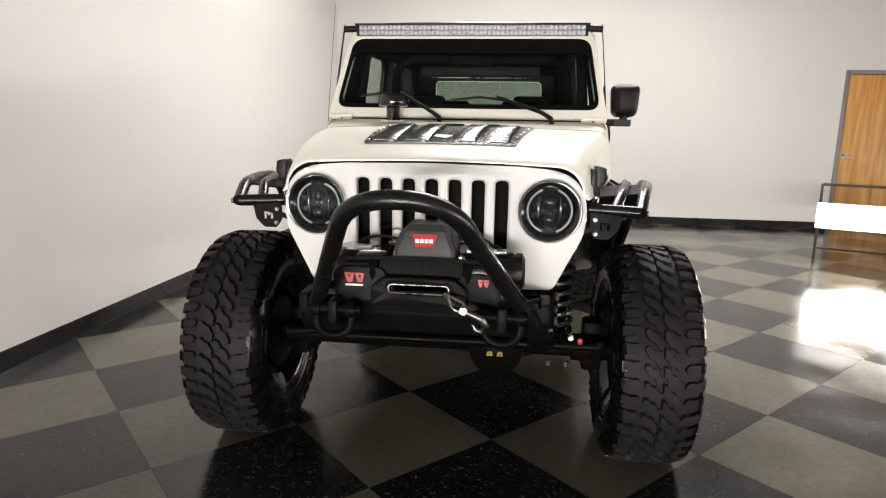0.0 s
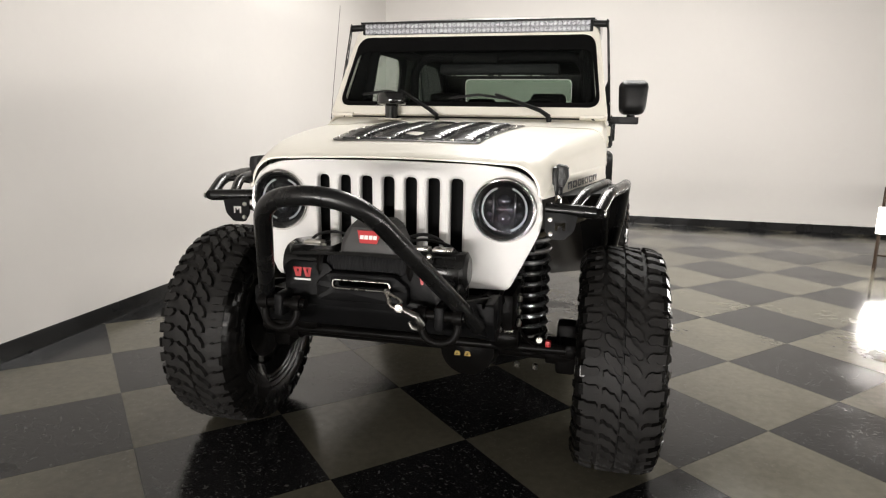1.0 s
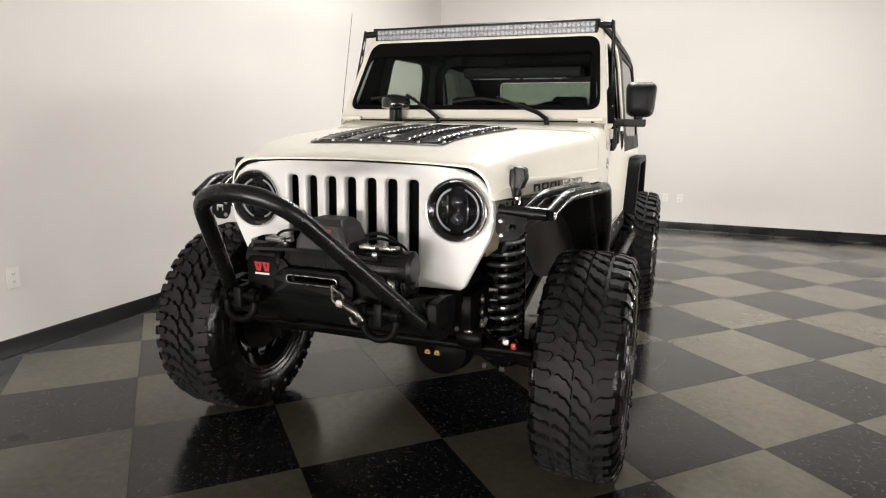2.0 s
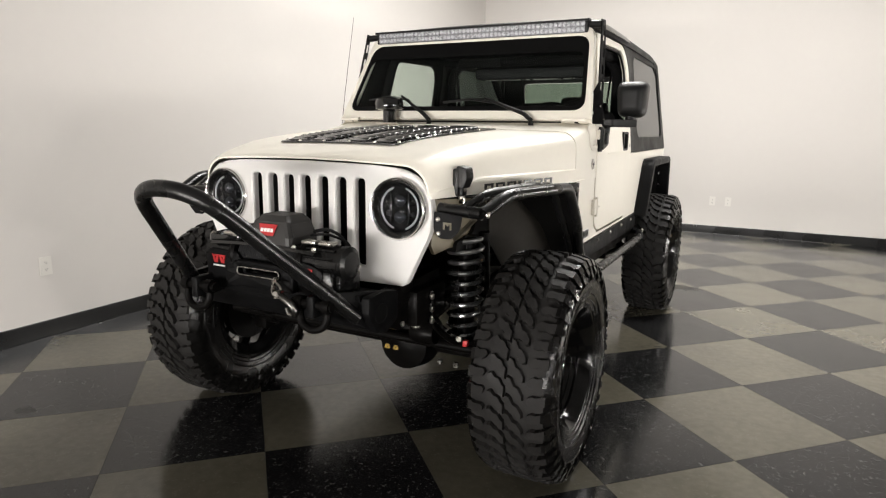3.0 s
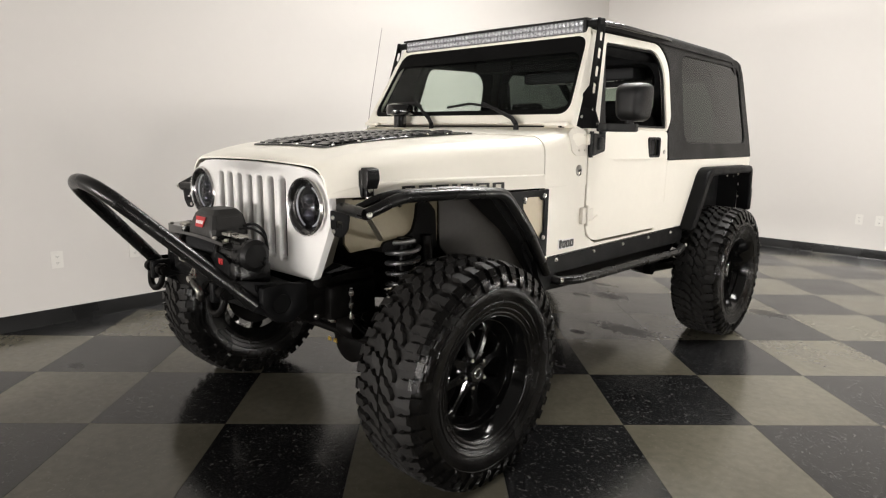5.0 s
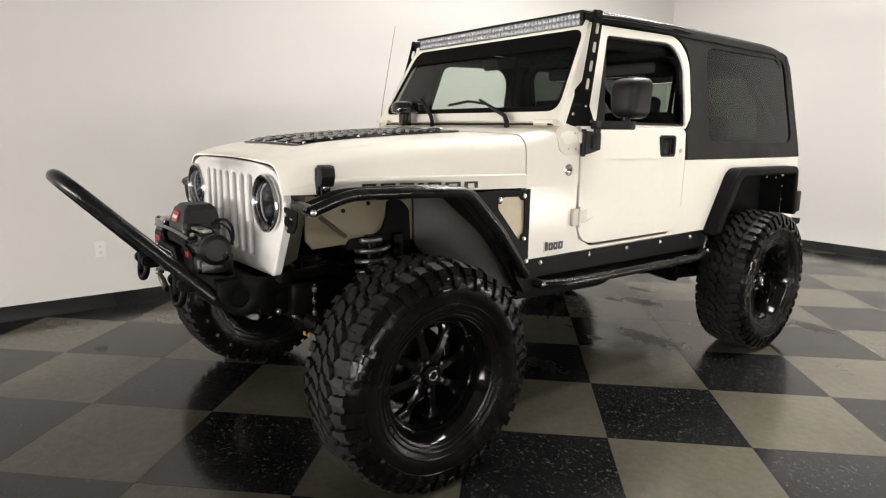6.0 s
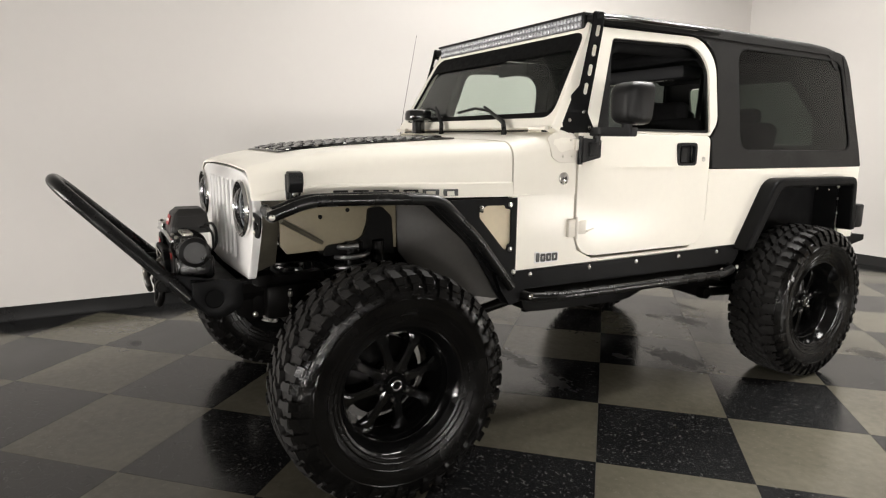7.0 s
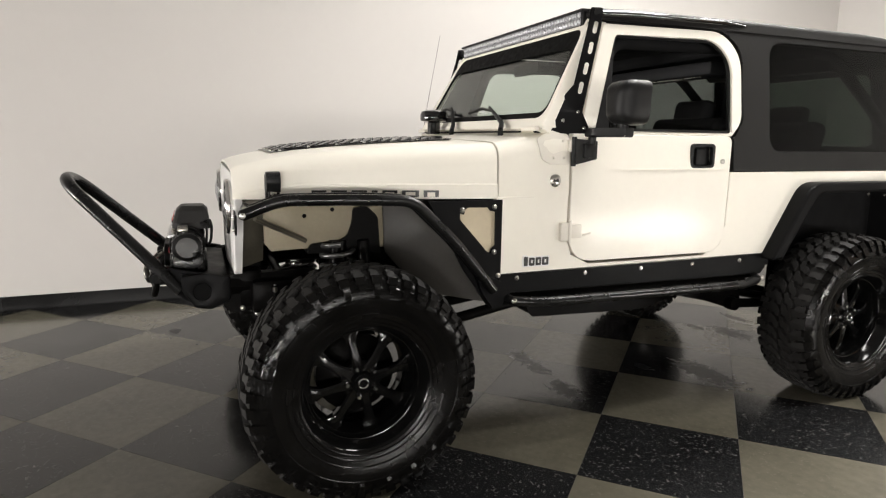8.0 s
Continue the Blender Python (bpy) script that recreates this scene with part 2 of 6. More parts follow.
BRONZE = mat("brown_stand_steel", (0.055, 0.035, 0.022), 0.4, 0.4, 0.2, 12, 80)
FRAMEG = mat("grey_door_frame", (0.17, 0.16, 0.155), 0.45, 0, 0.08, 4, 60)
REFLECT = mat("white_reflector", (0.8, 0.8, 0.78), 0.4)
TUBE_GLOW = glow("fluorescent_tube", (1.0, 0.97, 0.90), 9.0)
TROFFER = glow("troffer_diffuser", (1.0, 0.96, 0.88), 4.0)
GLASS_FRONT = pane_glass("windshield_glass", (0.80, 0.84, 0.815))
GLASS_SIDE = pane_glass("door_glass", (0.95, 0.97, 0.955))
GLASS_TINT = pane_glass("tinted_glass", (0.28, 0.30, 0.29))
GLASS_REAR = pane_glass("rear_tinted_glass", (0.52, 0.58, 0.53))
GLASS_CLEAR = pane_glass("lamp_cover", (0.85, 0.86, 0.88))
TILE_DARK = tile_material("dark_tile", (0.0115, 0.0115, 0.012), (0.075, 0.074, 0.071), 0.66, 0.18)
TILE_LIGHT = tile_material("light_tile", (0.101, 0.093, 0.070), (0.122, 0.113, 0.088), 0.66, 0.185)


def wood_material():
    m = mat("oak_veneer", (0.50, 0.24, 0.06), 0.5, 0, 0.1)
    nt = m.node_tree
    tex = nt.nodes.new("ShaderNodeTexCoord")
    mp = nt.nodes.new("ShaderNodeMapping")
    mp.inputs["Scale"].default_value = (9, 9, 0.7)
    n = nt.nodes.new("ShaderNodeTexNoise")
    n.inputs["Scale"].default_value, n.inputs["Detail"].default_value, n.inputs["Distortion"].default_value = 1.6, 8, 0.6
    ramp = nt.nodes.new("ShaderNodeValToRGB")
    ramp.color_ramp.elements[0].position, ramp.color_ramp.elements[0].color = 0.3, (0.36, 0.14, 0.03, 1)
    ramp.color_ramp.elements[1].position, ramp.color_ramp.elements[1].color = 0.7, (0.62, 0.33, 0.09, 1)
    nt.links.new(tex.outputs["Object"], mp.inputs[0]), nt.links.new(mp.outputs[0], n.inputs["Vector"])
    nt.links.new(n.outputs["Fac"], ramp.inputs[0])
    nt.links.new(ramp.outputs[0], nt.nodes["Principled BSDF"].inputs["Base Color"])
    return m


WOOD = wood_material()


# ---- mesh helpers ----
def finish(bm, name, material, angle=38):
    me = bpy.data.meshes.new(name)
    bmesh.ops.recalc_face_normals(bm, faces=bm.faces)
    bm.to_mesh(me)
    bm.free()
    me.materials.append(material)
    for p in me.polygons:
        p.use_smooth = True
    me.set_sharp_from_angle(angle=radians(angle))
    return me


def part(name, bm, material, parent, label="", angle=38):
    ob = new(name, finish(bm, name, material, angle))
    ob.parent = parent
    return tagged(ob, label)


def thing(name, bm, material, label, category, kind="", group="", angle=38):
    return tagged(new(name, finish(bm, name, material, angle)), label, category, group, kind)


def B():
    return bmesh.new()


def box(bm, x0, x1, y0, y1, z0, z1, bevel=0.0, seg=2, m=None):
    r = bmesh.ops.create_cube(bm, size=1.0, matrix=Matrix.Translation(((x0 + x1) / 2, (y0 + y1) / 2, (z0 + z1) / 2)) @ Matrix.Diagonal((abs(x1 - x0), abs(y1 - y0), abs(z1 - z0), 1)))
    vs = r["verts"]
    if bevel:
        es = list({e for v in vs for e in v.link_edges})
        out = bmesh.ops.bevel(bm, geom=es, offset=bevel, segments=seg, profile=0.5, affect="EDGES")
        vs = list({v for f in out["faces"] for v in f.verts} | {v for v in vs if v.is_valid})
    if m is not None:
        bmesh.ops.transform(bm, matrix=m, verts=vs)
    return bm


def rings_to_faces(bm, rings, closed=True, cap=False):
    vs = [[bm.verts.new(p) for p in ring] for ring in rings]
    n = len(vs[0])
    for a, b in zip(vs[:-1], vs[1:]):
        for i in range(n if closed else n - 1):
            j = (i + 1) % n
            bm.faces.new((a[i], a[j], b[j], b[i]))
    if cap:
        bm.faces.new(vs[0])
        bm.faces.new(list(reversed(vs[-1])))
    return bm


def smooth_path(pts, fillet, steps=6):
    pts = [Vector(p) for p in pts]
    if not fillet or len(pts) < 3:
        return pts
    out = [pts[0]]
    for a, p, c in zip(pts[:-2], pts[1:-1], pts[2:]):
        d0, d1 = a - p, c - p
        r = min(fillet, d0.length * 0.48, d1.length * 0.48)
        p0, p1 = p + d0.normalized() * r, p + d1.normalized() * r
        for k in range(steps + 1):
            t = k / steps
            out.append(p0 * (1 - t) ** 2 + p * 2 * t * (1 - t) + p1 * t * t)
    out.append(pts[-1])
    return out


def tube(bm, pts, r, n=12, fillet=0.0, steps=6, closed=False):
    path = smooth_path(pts, fillet, steps)
    rings, up = [], None
    count = len(path)
    for i, p in enumerate(path):
        if closed:
            d = (path[(i + 1) % count] - path[i - 1]).normalized()
        else:
            d = (path[min(i + 1, count - 1)] - path[max(i - 1, 0)]).normalized()
        if up is None:
            up = d.orthogonal().normalized()
        up = (up - d * up.dot(d)).normalized()
        side = d.cross(up)
        rad = r[i] if isinstance(r, (list, tuple)) else r
        rings.append([p + (up * math.cos(2 * math.pi * k / n) + side * math.sin(2 * math.pi * k / n)) * rad for k in range(n)])
    if closed:
        rings.append(rings[0])
        vs = [[bm.verts.new(q) for q in ring] for ring in rings[:-1]]
        for a, b in zip(vs, vs[1:] + vs[:1]):
            for k in range(n):
                j = (k + 1) % n
                bm.faces.new((a[k], a[j], b[j], b[k]))
        return bm
    return rings_to_faces(bm, rings, True, True)


def rod(bm, a, b, r, n=12):
    return tube(bm, [a, b], r, n)


def lathe(bm, profile, m, n=32):
    """profile: (radius, height) pairs turned round the local z axis of m."""
    rings = [[m @ Vector((r * math.cos(2 * math.pi * k / n), r * math.sin(2 * math.pi * k / n), h)) for k in range(n)] for r, h in profile]
    return rings_to_faces(bm, rings, True, True)


def along(axis, x, y, z):
    """A frame at (x, y, z) whose z axis points along x, y or the negatives."""
    turn = {"x": pose(0, 0, 0, 0, 90, 0), "-x": pose(0, 0, 0, 0, -90, 0), "y": pose(0, 0, 0, -90, 0, 0), "-y": pose(0, 0, 0, 90, 0, 0), "z": pose(0, 0, 0)}[axis]
    return pose(x, y, z) @ turn


def round_poly(pts, r, steps=5):
    out, n = [], len(pts)
    for i in range(n):
        a, p, c = Vector(pts[i - 1]), Vector(pts[i]), Vector(pts[(i + 1) % n])
        rad = r[i] if isinstance(r, (list, tuple)) else r
        d0, d1 = a - p, c - p
        q = min(rad, d0.length * 0.48, d1.length * 0.48)
        if q < 1e-5:
            out.append(tuple(p))
            continue
        p0, p1 = p + d0.normalized() * q, p + d1.normalized() * q
        for k in range(steps + 1):
            t = k / steps
            out.append(tuple(p0 * (1 - t) ** 2 + p * 2 * t * (1 - t) + p1 * t * t))
    return out


def rect(u0, u1, v0, v1, r=0.0, steps=5):
    return round_poly([(u0, v0), (u1, v0), (u1, v1), (u0, v1)], r, steps) if r else [(u0, v0), (u1, v0), (u1, v1), (u0, v1)]


def circle(u, v, r, n=36):
    return [(u + r * math.cos(2 * math.pi * k / n), v + r * math.sin(2 * math.pi * k / n)) for k in range(n)]


def plate(bm, outer, holes, f, t, bevel=0.0):
    """A sheet with holes: loops in (u, v), thickness t along w, set into space by f(u, v, w)."""
    flat = B()
    for loop in [outer, *holes]:
        vs = [flat.verts.new((p[0], p[1], 0)) for p in loop]
        for a, b in zip(vs, vs[1:] + vs[:1]):
            flat.edges.new((a, b))
    bmesh.ops.triangle_fill(flat, use_beauty=True, use_dissolve=False, edges=flat.edges[:], normal=(0, 0, 1))
    flat.verts.index_update()
    front = [bm.verts.new(f(v.co.x, v.co.y, 0.0)) for v in flat.verts]
    back = [bm.verts.new(f(v.co.x, v.co.y, t)) for v in flat.verts]
    rim = []
    for face in flat.faces:
        ids = [v.index for v in face.verts]
        bm.faces.new([front[i] for i in ids])
        bm.faces.new([back[i] for i in reversed(ids)])
    for e in flat.edges:
        if len(e.link_faces) == 1:
            a, b = (v.index for v in e.verts)
            bm.faces.new((front[a], front[b], back[b], back[a]))
            rim.append((front[a], front[b]))
    flat.free()
    if bevel:
        es = [bm.edges.get(p) for p in rim]
        bmesh.ops.bevel(bm, geom=[e for e in es if e], offset=bevel, segments=2, profile=0.5, affect="EDGES")
    return bm


def prism(bm, poly, axis, a, b, bevel=0.0):
    """A polygon given in the two other axes, extruded from a to b along an axis."""
    f = {"x": lambda u, v, w: (a + w, u, v), "y": lambda u, v, w: (u, a + w, v), "z": lambda u, v, w: (u, v, a + w)}[axis]
    return plate(bm, poly, [], f, b - a, bevel)


# ---- room ----
TILE, C45 = 0.61, math.sqrt(0.5)


def tile_xy(a, b):
    """A corner of the diagonal tile grid."""
    return ((a - b) * TILE * C45 - 0.21, (a + b) * TILE * C45 - 0.472)


def clip(poly, axis, limit, keep_above):
    out = []
    for p, q in zip(poly, poly[1:] + poly[:1]):
        ip, iq = (p[axis] >= limit) == keep_above, (q[axis] >= limit) == keep_above
        if ip:
            out.append(p)
        if ip != iq:
            t = (limit - p[axis]) / (q[axis] - p[axis])
            out.append((p[0] + (q[0] - p[0]) * t, p[1] + (q[1] - p[1]) * t))
    return out


floor = thing("floor", box(B(), LEFT, RIGHT, FRONT, BACK, -0.2, -0.004), SLAB, "polished checkerboard floor of dark and taupe vinyl tiles", "floor", "structure")


def wall(name, label, bm):
    return thing(name, bm, WALL, label, "wall", "structure")


DOOR_X0, DOOR_X1, DOOR_H = 4.67, 5.60, 2.12
wall("wall_west", "plain warm white painted wall with black base", box(B(), LEFT - 0.15, LEFT, FRONT - 0.15, BACK + 0.15, -0.2, CEIL))
north = B()
plate(north, [(LEFT, -0.2), (DOOR_X0 - 0.05, -0.2), (DOOR_X0 - 0.05, DOOR_H + 0.05), (DOOR_X1 + 0.05, DOOR_H + 0.05), (DOOR_X1 + 0.05, -0.2), (RIGHT, -0.2), (RIGHT, CEIL), (LEFT, CEIL)], [], lambda u, v, w: (u, BACK + w, v), 0.15)
wall("wall_north", "plain warm white painted wall with a wooden door", north)
wall("wall_east", "plain warm white painted wall", box(B(), RIGHT, RIGHT + 0.15, FRONT - 0.15, BACK + 0.15, -0.2, CEIL))
wall("wall_south", "plain warm white painted wall", box(B(), LEFT, RIGHT, FRONT - 0.15, FRONT, -0.2, CEIL))
# unseen ceiling; its dark colour deepens the shade below
ceiling = thing("ceiling", box(B(), LEFT - 0.15, RIGHT + 0.15, FRONT - 0.15, BACK + 0.15, CEIL, CEIL + 0.12), CEIL_LOW_BOUNCE, "plain ceiling out of view, kept dark grey to cut bounced light", "ceiling", "structure")


def baseboard(m, length):
    bm = B()
    prof = [(0, 0), (0.016, 0), (0.010, 0.012), (0.008, 0.10), (0.004, 0.105), (0, 0.105)]
    rings_to_faces(bm, [[m @ Vector((d, s, h)) for d, h in prof] for s in (0, length)], True, True)
    return thing("baseboard", bm, BASEB, "black vinyl cove base along the wall", "baseboard", "structure")


baseboard(pose(LEFT, FRONT, 0), BACK - FRONT)
baseboard(pose(LEFT, BACK, 0, 0, 0, -90), DOOR_X0 - 0.05 - LEFT)
baseboard(pose(DOOR_X1 + 0.05, BACK, 0, 0, 0, -90), RIGHT - DOOR_X1 - 0.05)

# wooden door in a grey steel frame
bm = B()
plate(bm, rect(DOOR_X0 - 0.05, DOOR_X1 + 0.05, 0.0, DOOR_H + 0.05), [], lambda u, v, w: (u, BACK + 0.10 + w, v), 0.02)
box(bm, DOOR_X0 - 0.05, DOOR_X0, BACK - 0.012, BACK + 0.1, 0, DOOR_H + 0.05, 0.004)
box(bm, DOOR_X1, DOOR_X1 + 0.05, BACK - 0.012, BACK + 0.1, 0, DOOR_H + 0.05, 0.004)
box(bm, DOOR_X0, DOOR_X1, BACK - 0.012, BACK + 0.1, DOOR_H, DOOR_H + 0.05, 0.004)
door = thing("door_1", bm, FRAMEG, "closed oak veneer door in a grey steel frame", "door", "structure")
part("door_leaf", box(B(), DOOR_X0 + 0.004, DOOR_X1 - 0.004, BACK + 0.02, BACK + 0.064, 0.008, DOOR_H - 0.004, 0.003), WOOD, door, "orange oak veneer leaf")
bm = B()
lathe(bm, [(0.034, 0), (0.034, 0.008), (0.012, 0.012), (0.012, 0.04), (0.010, 0.05)], along("-y", DOOR_X0 + 0.07, BACK + 0.02, 1.02), 20)
tube(bm, [(DOOR_X0 + 0.07, BACK - 0.03, 1.02), (DOOR_X0 + 0.12, BACK - 0.035, 1.02), (DOOR_X0 + 0.18, BACK - 0.03, 1.015)], 0.010, 10)
part("door_handle", bm, STEEL, door, "satin steel lever handle")


def outlet(m):
    bm = B()
    plate(bm, rect(-0.036, 0.036, -0.058, 0.058, 0.006), [], lambda u, v, w: m @ Vector((u, -w, v)), 0.006, 0.0015)
    ob = thing("wall_outlet", bm, PLATEW, "white duplex wall outlet with cover plate", "outlet", "", "wall outlets")
    for v in (-0.022, 0.022):
        sock = B()
        plate(sock, round_poly([(-0.016, v - 0.012), (0.016, v - 0.012), (0.016, v + 0.012), (-0.016, v + 0.012)], 0.008), [], lambda u, q, w: m @ Vector((u, -0.0061 - w, q)), 0.002)
        s = part("socket", sock, PLATEW, ob)
        slots = B()
        for u in (-0.006, 0.006):
            box(slots, u - 0.0012, u + 0.0012, -0.0088, -0.0082, v - 0.004, v + 0.005)
        box(slots, -0.002, 0.002, -0.0088, -0.0082, v - 0.010, v - 0.006)
        slots.transform(m)
        part("slot", slots, SOCKET, s, "dark slots")
    return ob


outlet(pose(LEFT, -0.53, 0.44, 0, 0, 90))
outlet(pose(LEFT, -0.03, 0.45, 0, 0, 90))
outlet(pose(0.95, BACK, 0.435, 0, 0, 0))
outlet(pose(1.14, BACK, 0.435, 0, 0, 0))

for cx, cy, watts in CEILING_SPOTS:
    bm = B()
    plate(bm, rect(cx - 0.33, cx + 0.33, cy - 0.64, cy + 0.64), [rect(cx - 0.3, cx + 0.3, cy - 0.61, cy + 0.61)], lambda u, v, w: (u, v, CEIL - 0.03 + w), 0.03)
    lt = thing("ceiling_light", bm, FRAMEG, "recessed fluorescent ceiling light with white diffuser", "ceiling light", "", "ceiling lights")
    part("diffuser", box(B(), cx - 0.3, cx + 0.3, cy - 0.61, cy + 0.61, CEIL - 0.02, CEIL - 0.004), TROFFER, lt, "glowing white diffuser")


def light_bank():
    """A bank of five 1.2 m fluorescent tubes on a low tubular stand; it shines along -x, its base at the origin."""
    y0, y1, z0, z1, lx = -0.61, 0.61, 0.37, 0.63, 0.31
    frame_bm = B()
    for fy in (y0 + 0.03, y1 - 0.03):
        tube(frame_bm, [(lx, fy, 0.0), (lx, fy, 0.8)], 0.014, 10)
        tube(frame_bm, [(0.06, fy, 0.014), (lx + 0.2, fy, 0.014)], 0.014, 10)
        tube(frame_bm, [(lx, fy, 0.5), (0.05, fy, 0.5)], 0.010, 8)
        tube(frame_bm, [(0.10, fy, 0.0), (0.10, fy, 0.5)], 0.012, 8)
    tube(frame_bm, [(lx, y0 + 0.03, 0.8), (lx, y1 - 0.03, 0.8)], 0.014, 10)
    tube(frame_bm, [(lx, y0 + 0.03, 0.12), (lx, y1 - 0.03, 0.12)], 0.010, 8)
    ob = thing("light_stand", frame_bm, BRONZE, "fluorescent light bank on a brown tubular stand, copied out of view as added fill", "light", "", "light stands")
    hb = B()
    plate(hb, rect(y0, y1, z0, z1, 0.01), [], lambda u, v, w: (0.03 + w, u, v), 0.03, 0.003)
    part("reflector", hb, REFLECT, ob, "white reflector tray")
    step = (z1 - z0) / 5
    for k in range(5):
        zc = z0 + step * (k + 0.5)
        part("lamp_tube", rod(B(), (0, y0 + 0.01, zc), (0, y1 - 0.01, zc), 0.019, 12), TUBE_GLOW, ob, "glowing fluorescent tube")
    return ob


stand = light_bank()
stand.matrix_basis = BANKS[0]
# added copies out of view, one for each fill lamp
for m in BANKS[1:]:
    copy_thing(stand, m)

# ---- vehicle ----
car = tagged(new("off_road_vehicle"), "cream white lifted off-road vehicle with black hardtop and mud tyres", "car")


def lean(z):
    """Half width of the cabin side at a height."""
    return 0.742 if z < 1.2 else 0.742 - (z - 1.2) * 0.125


def screen_y(z):
    """The windshield plane."""
    return 0.80 + (z - 1.375) * 0.56


def shell_ring(y, w, zt, zb, r, crown, flare=0.012, ledge=0.0):
    """Half-round body section: flat top with a crown, rounded shoulder, side down to zb."""
    half = []
    for k in range(9):
        x = (w - r) * k / 8
        half.append((x, zt - crown * (x / w) ** 2))
    zc = half[-1][1] - r
    for k in range(1, 9):
        a = math.pi / 2 * (1 - k / 8)
        half.append((w - r + r * math.cos(a), zc + r * math.sin(a)))
    if ledge:
        zl, d = min(1.146, zc - 0.3 * (zc - zb)), ledge * min(1.0, (zc - zb) / 0.06)
        half += [(w + flare * 0.3, zl), (w + flare * 0.4 + d, zl - 0.1 * (zl - zb)), (w + flare * 0.6 + d, zl - 0.5 * (zl - zb)), (w + flare + d, zb)]
    else:
        half += [(w + flare * k / 3, zc + (zb - zc) * k / 3) for k in range(1, 4)]
    full = [(-x, z) for x, z in reversed(half[1:])] + half
    return [(x, y, z) for x, z in full]


def thin_ring(y, w, zt, zb, r, crown, flare=0.012, t=0.006):
    """The section of a pressed sheet: outer skin and inner skin in one loop."""
    return shell_ring(y, w, zt, zb, r, crown, flare, 0.004) + list(reversed(shell_ring(y, w - t, zt - t, zb, r - t * 0.5, crown, flare, 0.004)))


# hood
HOOD = [(-0.412, 0.516, 1.207, 0.098), (-0.405, 0.520, 1.213, 0.098), (-0.37, 0.527, 1.225, 0.096), (-0.32, 0.538, 1.238, 0.092), (-0.25, 0.553, 1.253, 0.090),
        (-0.15, 0.574, 1.270, 0.086), (0.0, 0.606, 1.285, 0.082), (0.2, 0.648, 1.300, 0.08), (0.4, 0.690, 1.312, 0.078), (0.605, 0.727, 1.322, 0.075)]
bm = B()
rings_to_faces(bm, [thin_ring(y, w, zt, 1.085, r, 0.017) for y, w, zt, r in HOOD], True, True)
hood = part("hood", bm, PAINT, car, "cream painted hood", 30)

# louvred vent panel on the hood
def hood_z(x, y):
    for (y0, w0, z0, _), (y1, w1, z1, _) in zip(HOOD[:-1], HOOD[1:]):
        if y <= y1:
            t = (y - y0) / (y1 - y0)
            return z0 + (z1 - z0) * t - 0.017 * (x / (w0 + (w1 - w0) * t)) ** 2
    return HOOD[-1][2]


VENT = round_poly([(-0.280, -0.24), (0.280, -0.24), (0.360, 0.545), (0.29, 0.585), (-0.29, 0.585), (-0.360, 0.545)], 0.02)
bm = B()
plate(bm, VENT, [], lambda u, v, w: (u, v, w), 0.004)
bmesh.ops.subdivide_edges(bm, edges=bm.edges[:], cuts=2, use_grid_fill=False)
for v in bm.verts:
    v.co.z += hood_z(v.co.x, v.co.y) + 0.003
part("hood_vent", bm, VENTBLACK, hood, "black louvred vent panel")


def vent_x(col, y):
    """Columns of louvers spread a little towards the windshield."""
    return col * (1 + 0.28 * (y + 0.24))


for col in (-0.205, -0.085, 0.085, 0.205):
    for k in range(15):
        y = -0.195 + 0.047 * k
        x = vent_x(col, y)
        zc = hood_z(x, y) + 0.007
        lv = B()
        rings = []
        for q in range(6):
            lift = 0.0112 * (0.75 * q / 5 + 0.25 * (q / 5) ** 2)
            yy = y - 0.020 + 0.038 * q / 5
            rings.append([(x - 0.044, yy, zc + lift * 0.4), (x - 0.038, yy, zc + lift), (x + 0.038, yy, zc + lift), (x + 0.044, yy, zc + lift * 0.4), (x + 0.044, yy, zc - 0.003), (x - 0.044, yy, zc - 0.003)])
        rings_to_faces(lv, rings, True, True)
        part("louver", lv, VENTBLACK, hood)
        bead = B()
        lathe(bead, [(0.006, 0), (0.0055, 0.005), (0.003, 0.008)], pose(x + 0.046, y + 0.008, zc - 0.001), 8)
        part("louver_bead", bead, BEAD, hood)
for s in (-1, 1):
    for k in range(7):
        y = -0.20 + 0.12 * k
        x = s * (0.267 + 0.098 * (y + 0.24))
        b_ = B()
        lathe(b_, [(0.007, 0), (0.007, 0.003), (0.003, 0.006)], pose(x, y, hood_z(x, y) + 0.006), 8)
        part("vent_bolt", b_, STEEL, hood, "steel bolt head")
for x in (-0.18, -0.06, 0.06, 0.18):
    b_ = B()
    lathe(b_, [(0.007, 0), (0.007, 0.003), (0.003, 0.006)], pose(x, -0.228, hood_z(x, -0.228) + 0.006), 8)
    part("vent_bolt", b_, STEEL, hood, "steel bolt head")
for x in (-0.03, 0.15):
    b_ = B()
    lathe(b_, [(0.055, 0.0), (0.055, 0.006), (0.048, 0.012), (0.002, 0.013)], pose(x, 0.56, 1.322) @ Matrix.Diagonal((1, 0.45, 1, 1)), 20)
    part("vent_cap", b_, GLOSS, hood, "black oval cap")

# grille with seven slots and two headlight openings
half = [(0.0, 1.197), (0.30, 1.192), (0.42, 1.182), (0.480, 1.156), (0.514, 1.112), (0.527, 1.05), (0.525, 1.0), (0.512, 0.958), (0.43, 0.787), (0.415, 0.775), (0.0, 0.775)]
outline = [(-x, z) for x, z in reversed(half[1:-1])] + half
outline = round_poly([(x, z - 0.002 if z > 1.1 else z - 0.006) for x, z in outline], 0.03)
slots = [rect(-0.239 + 0.0797 * k - 0.0225, -0.239 + 0.0797 * k + 0.0225, 0.825, 1.141, 0.018) for k in range(7)]
lamps = [circle(s * 0.401, 1.045, 0.094, 40) for s in (-1, 1)]
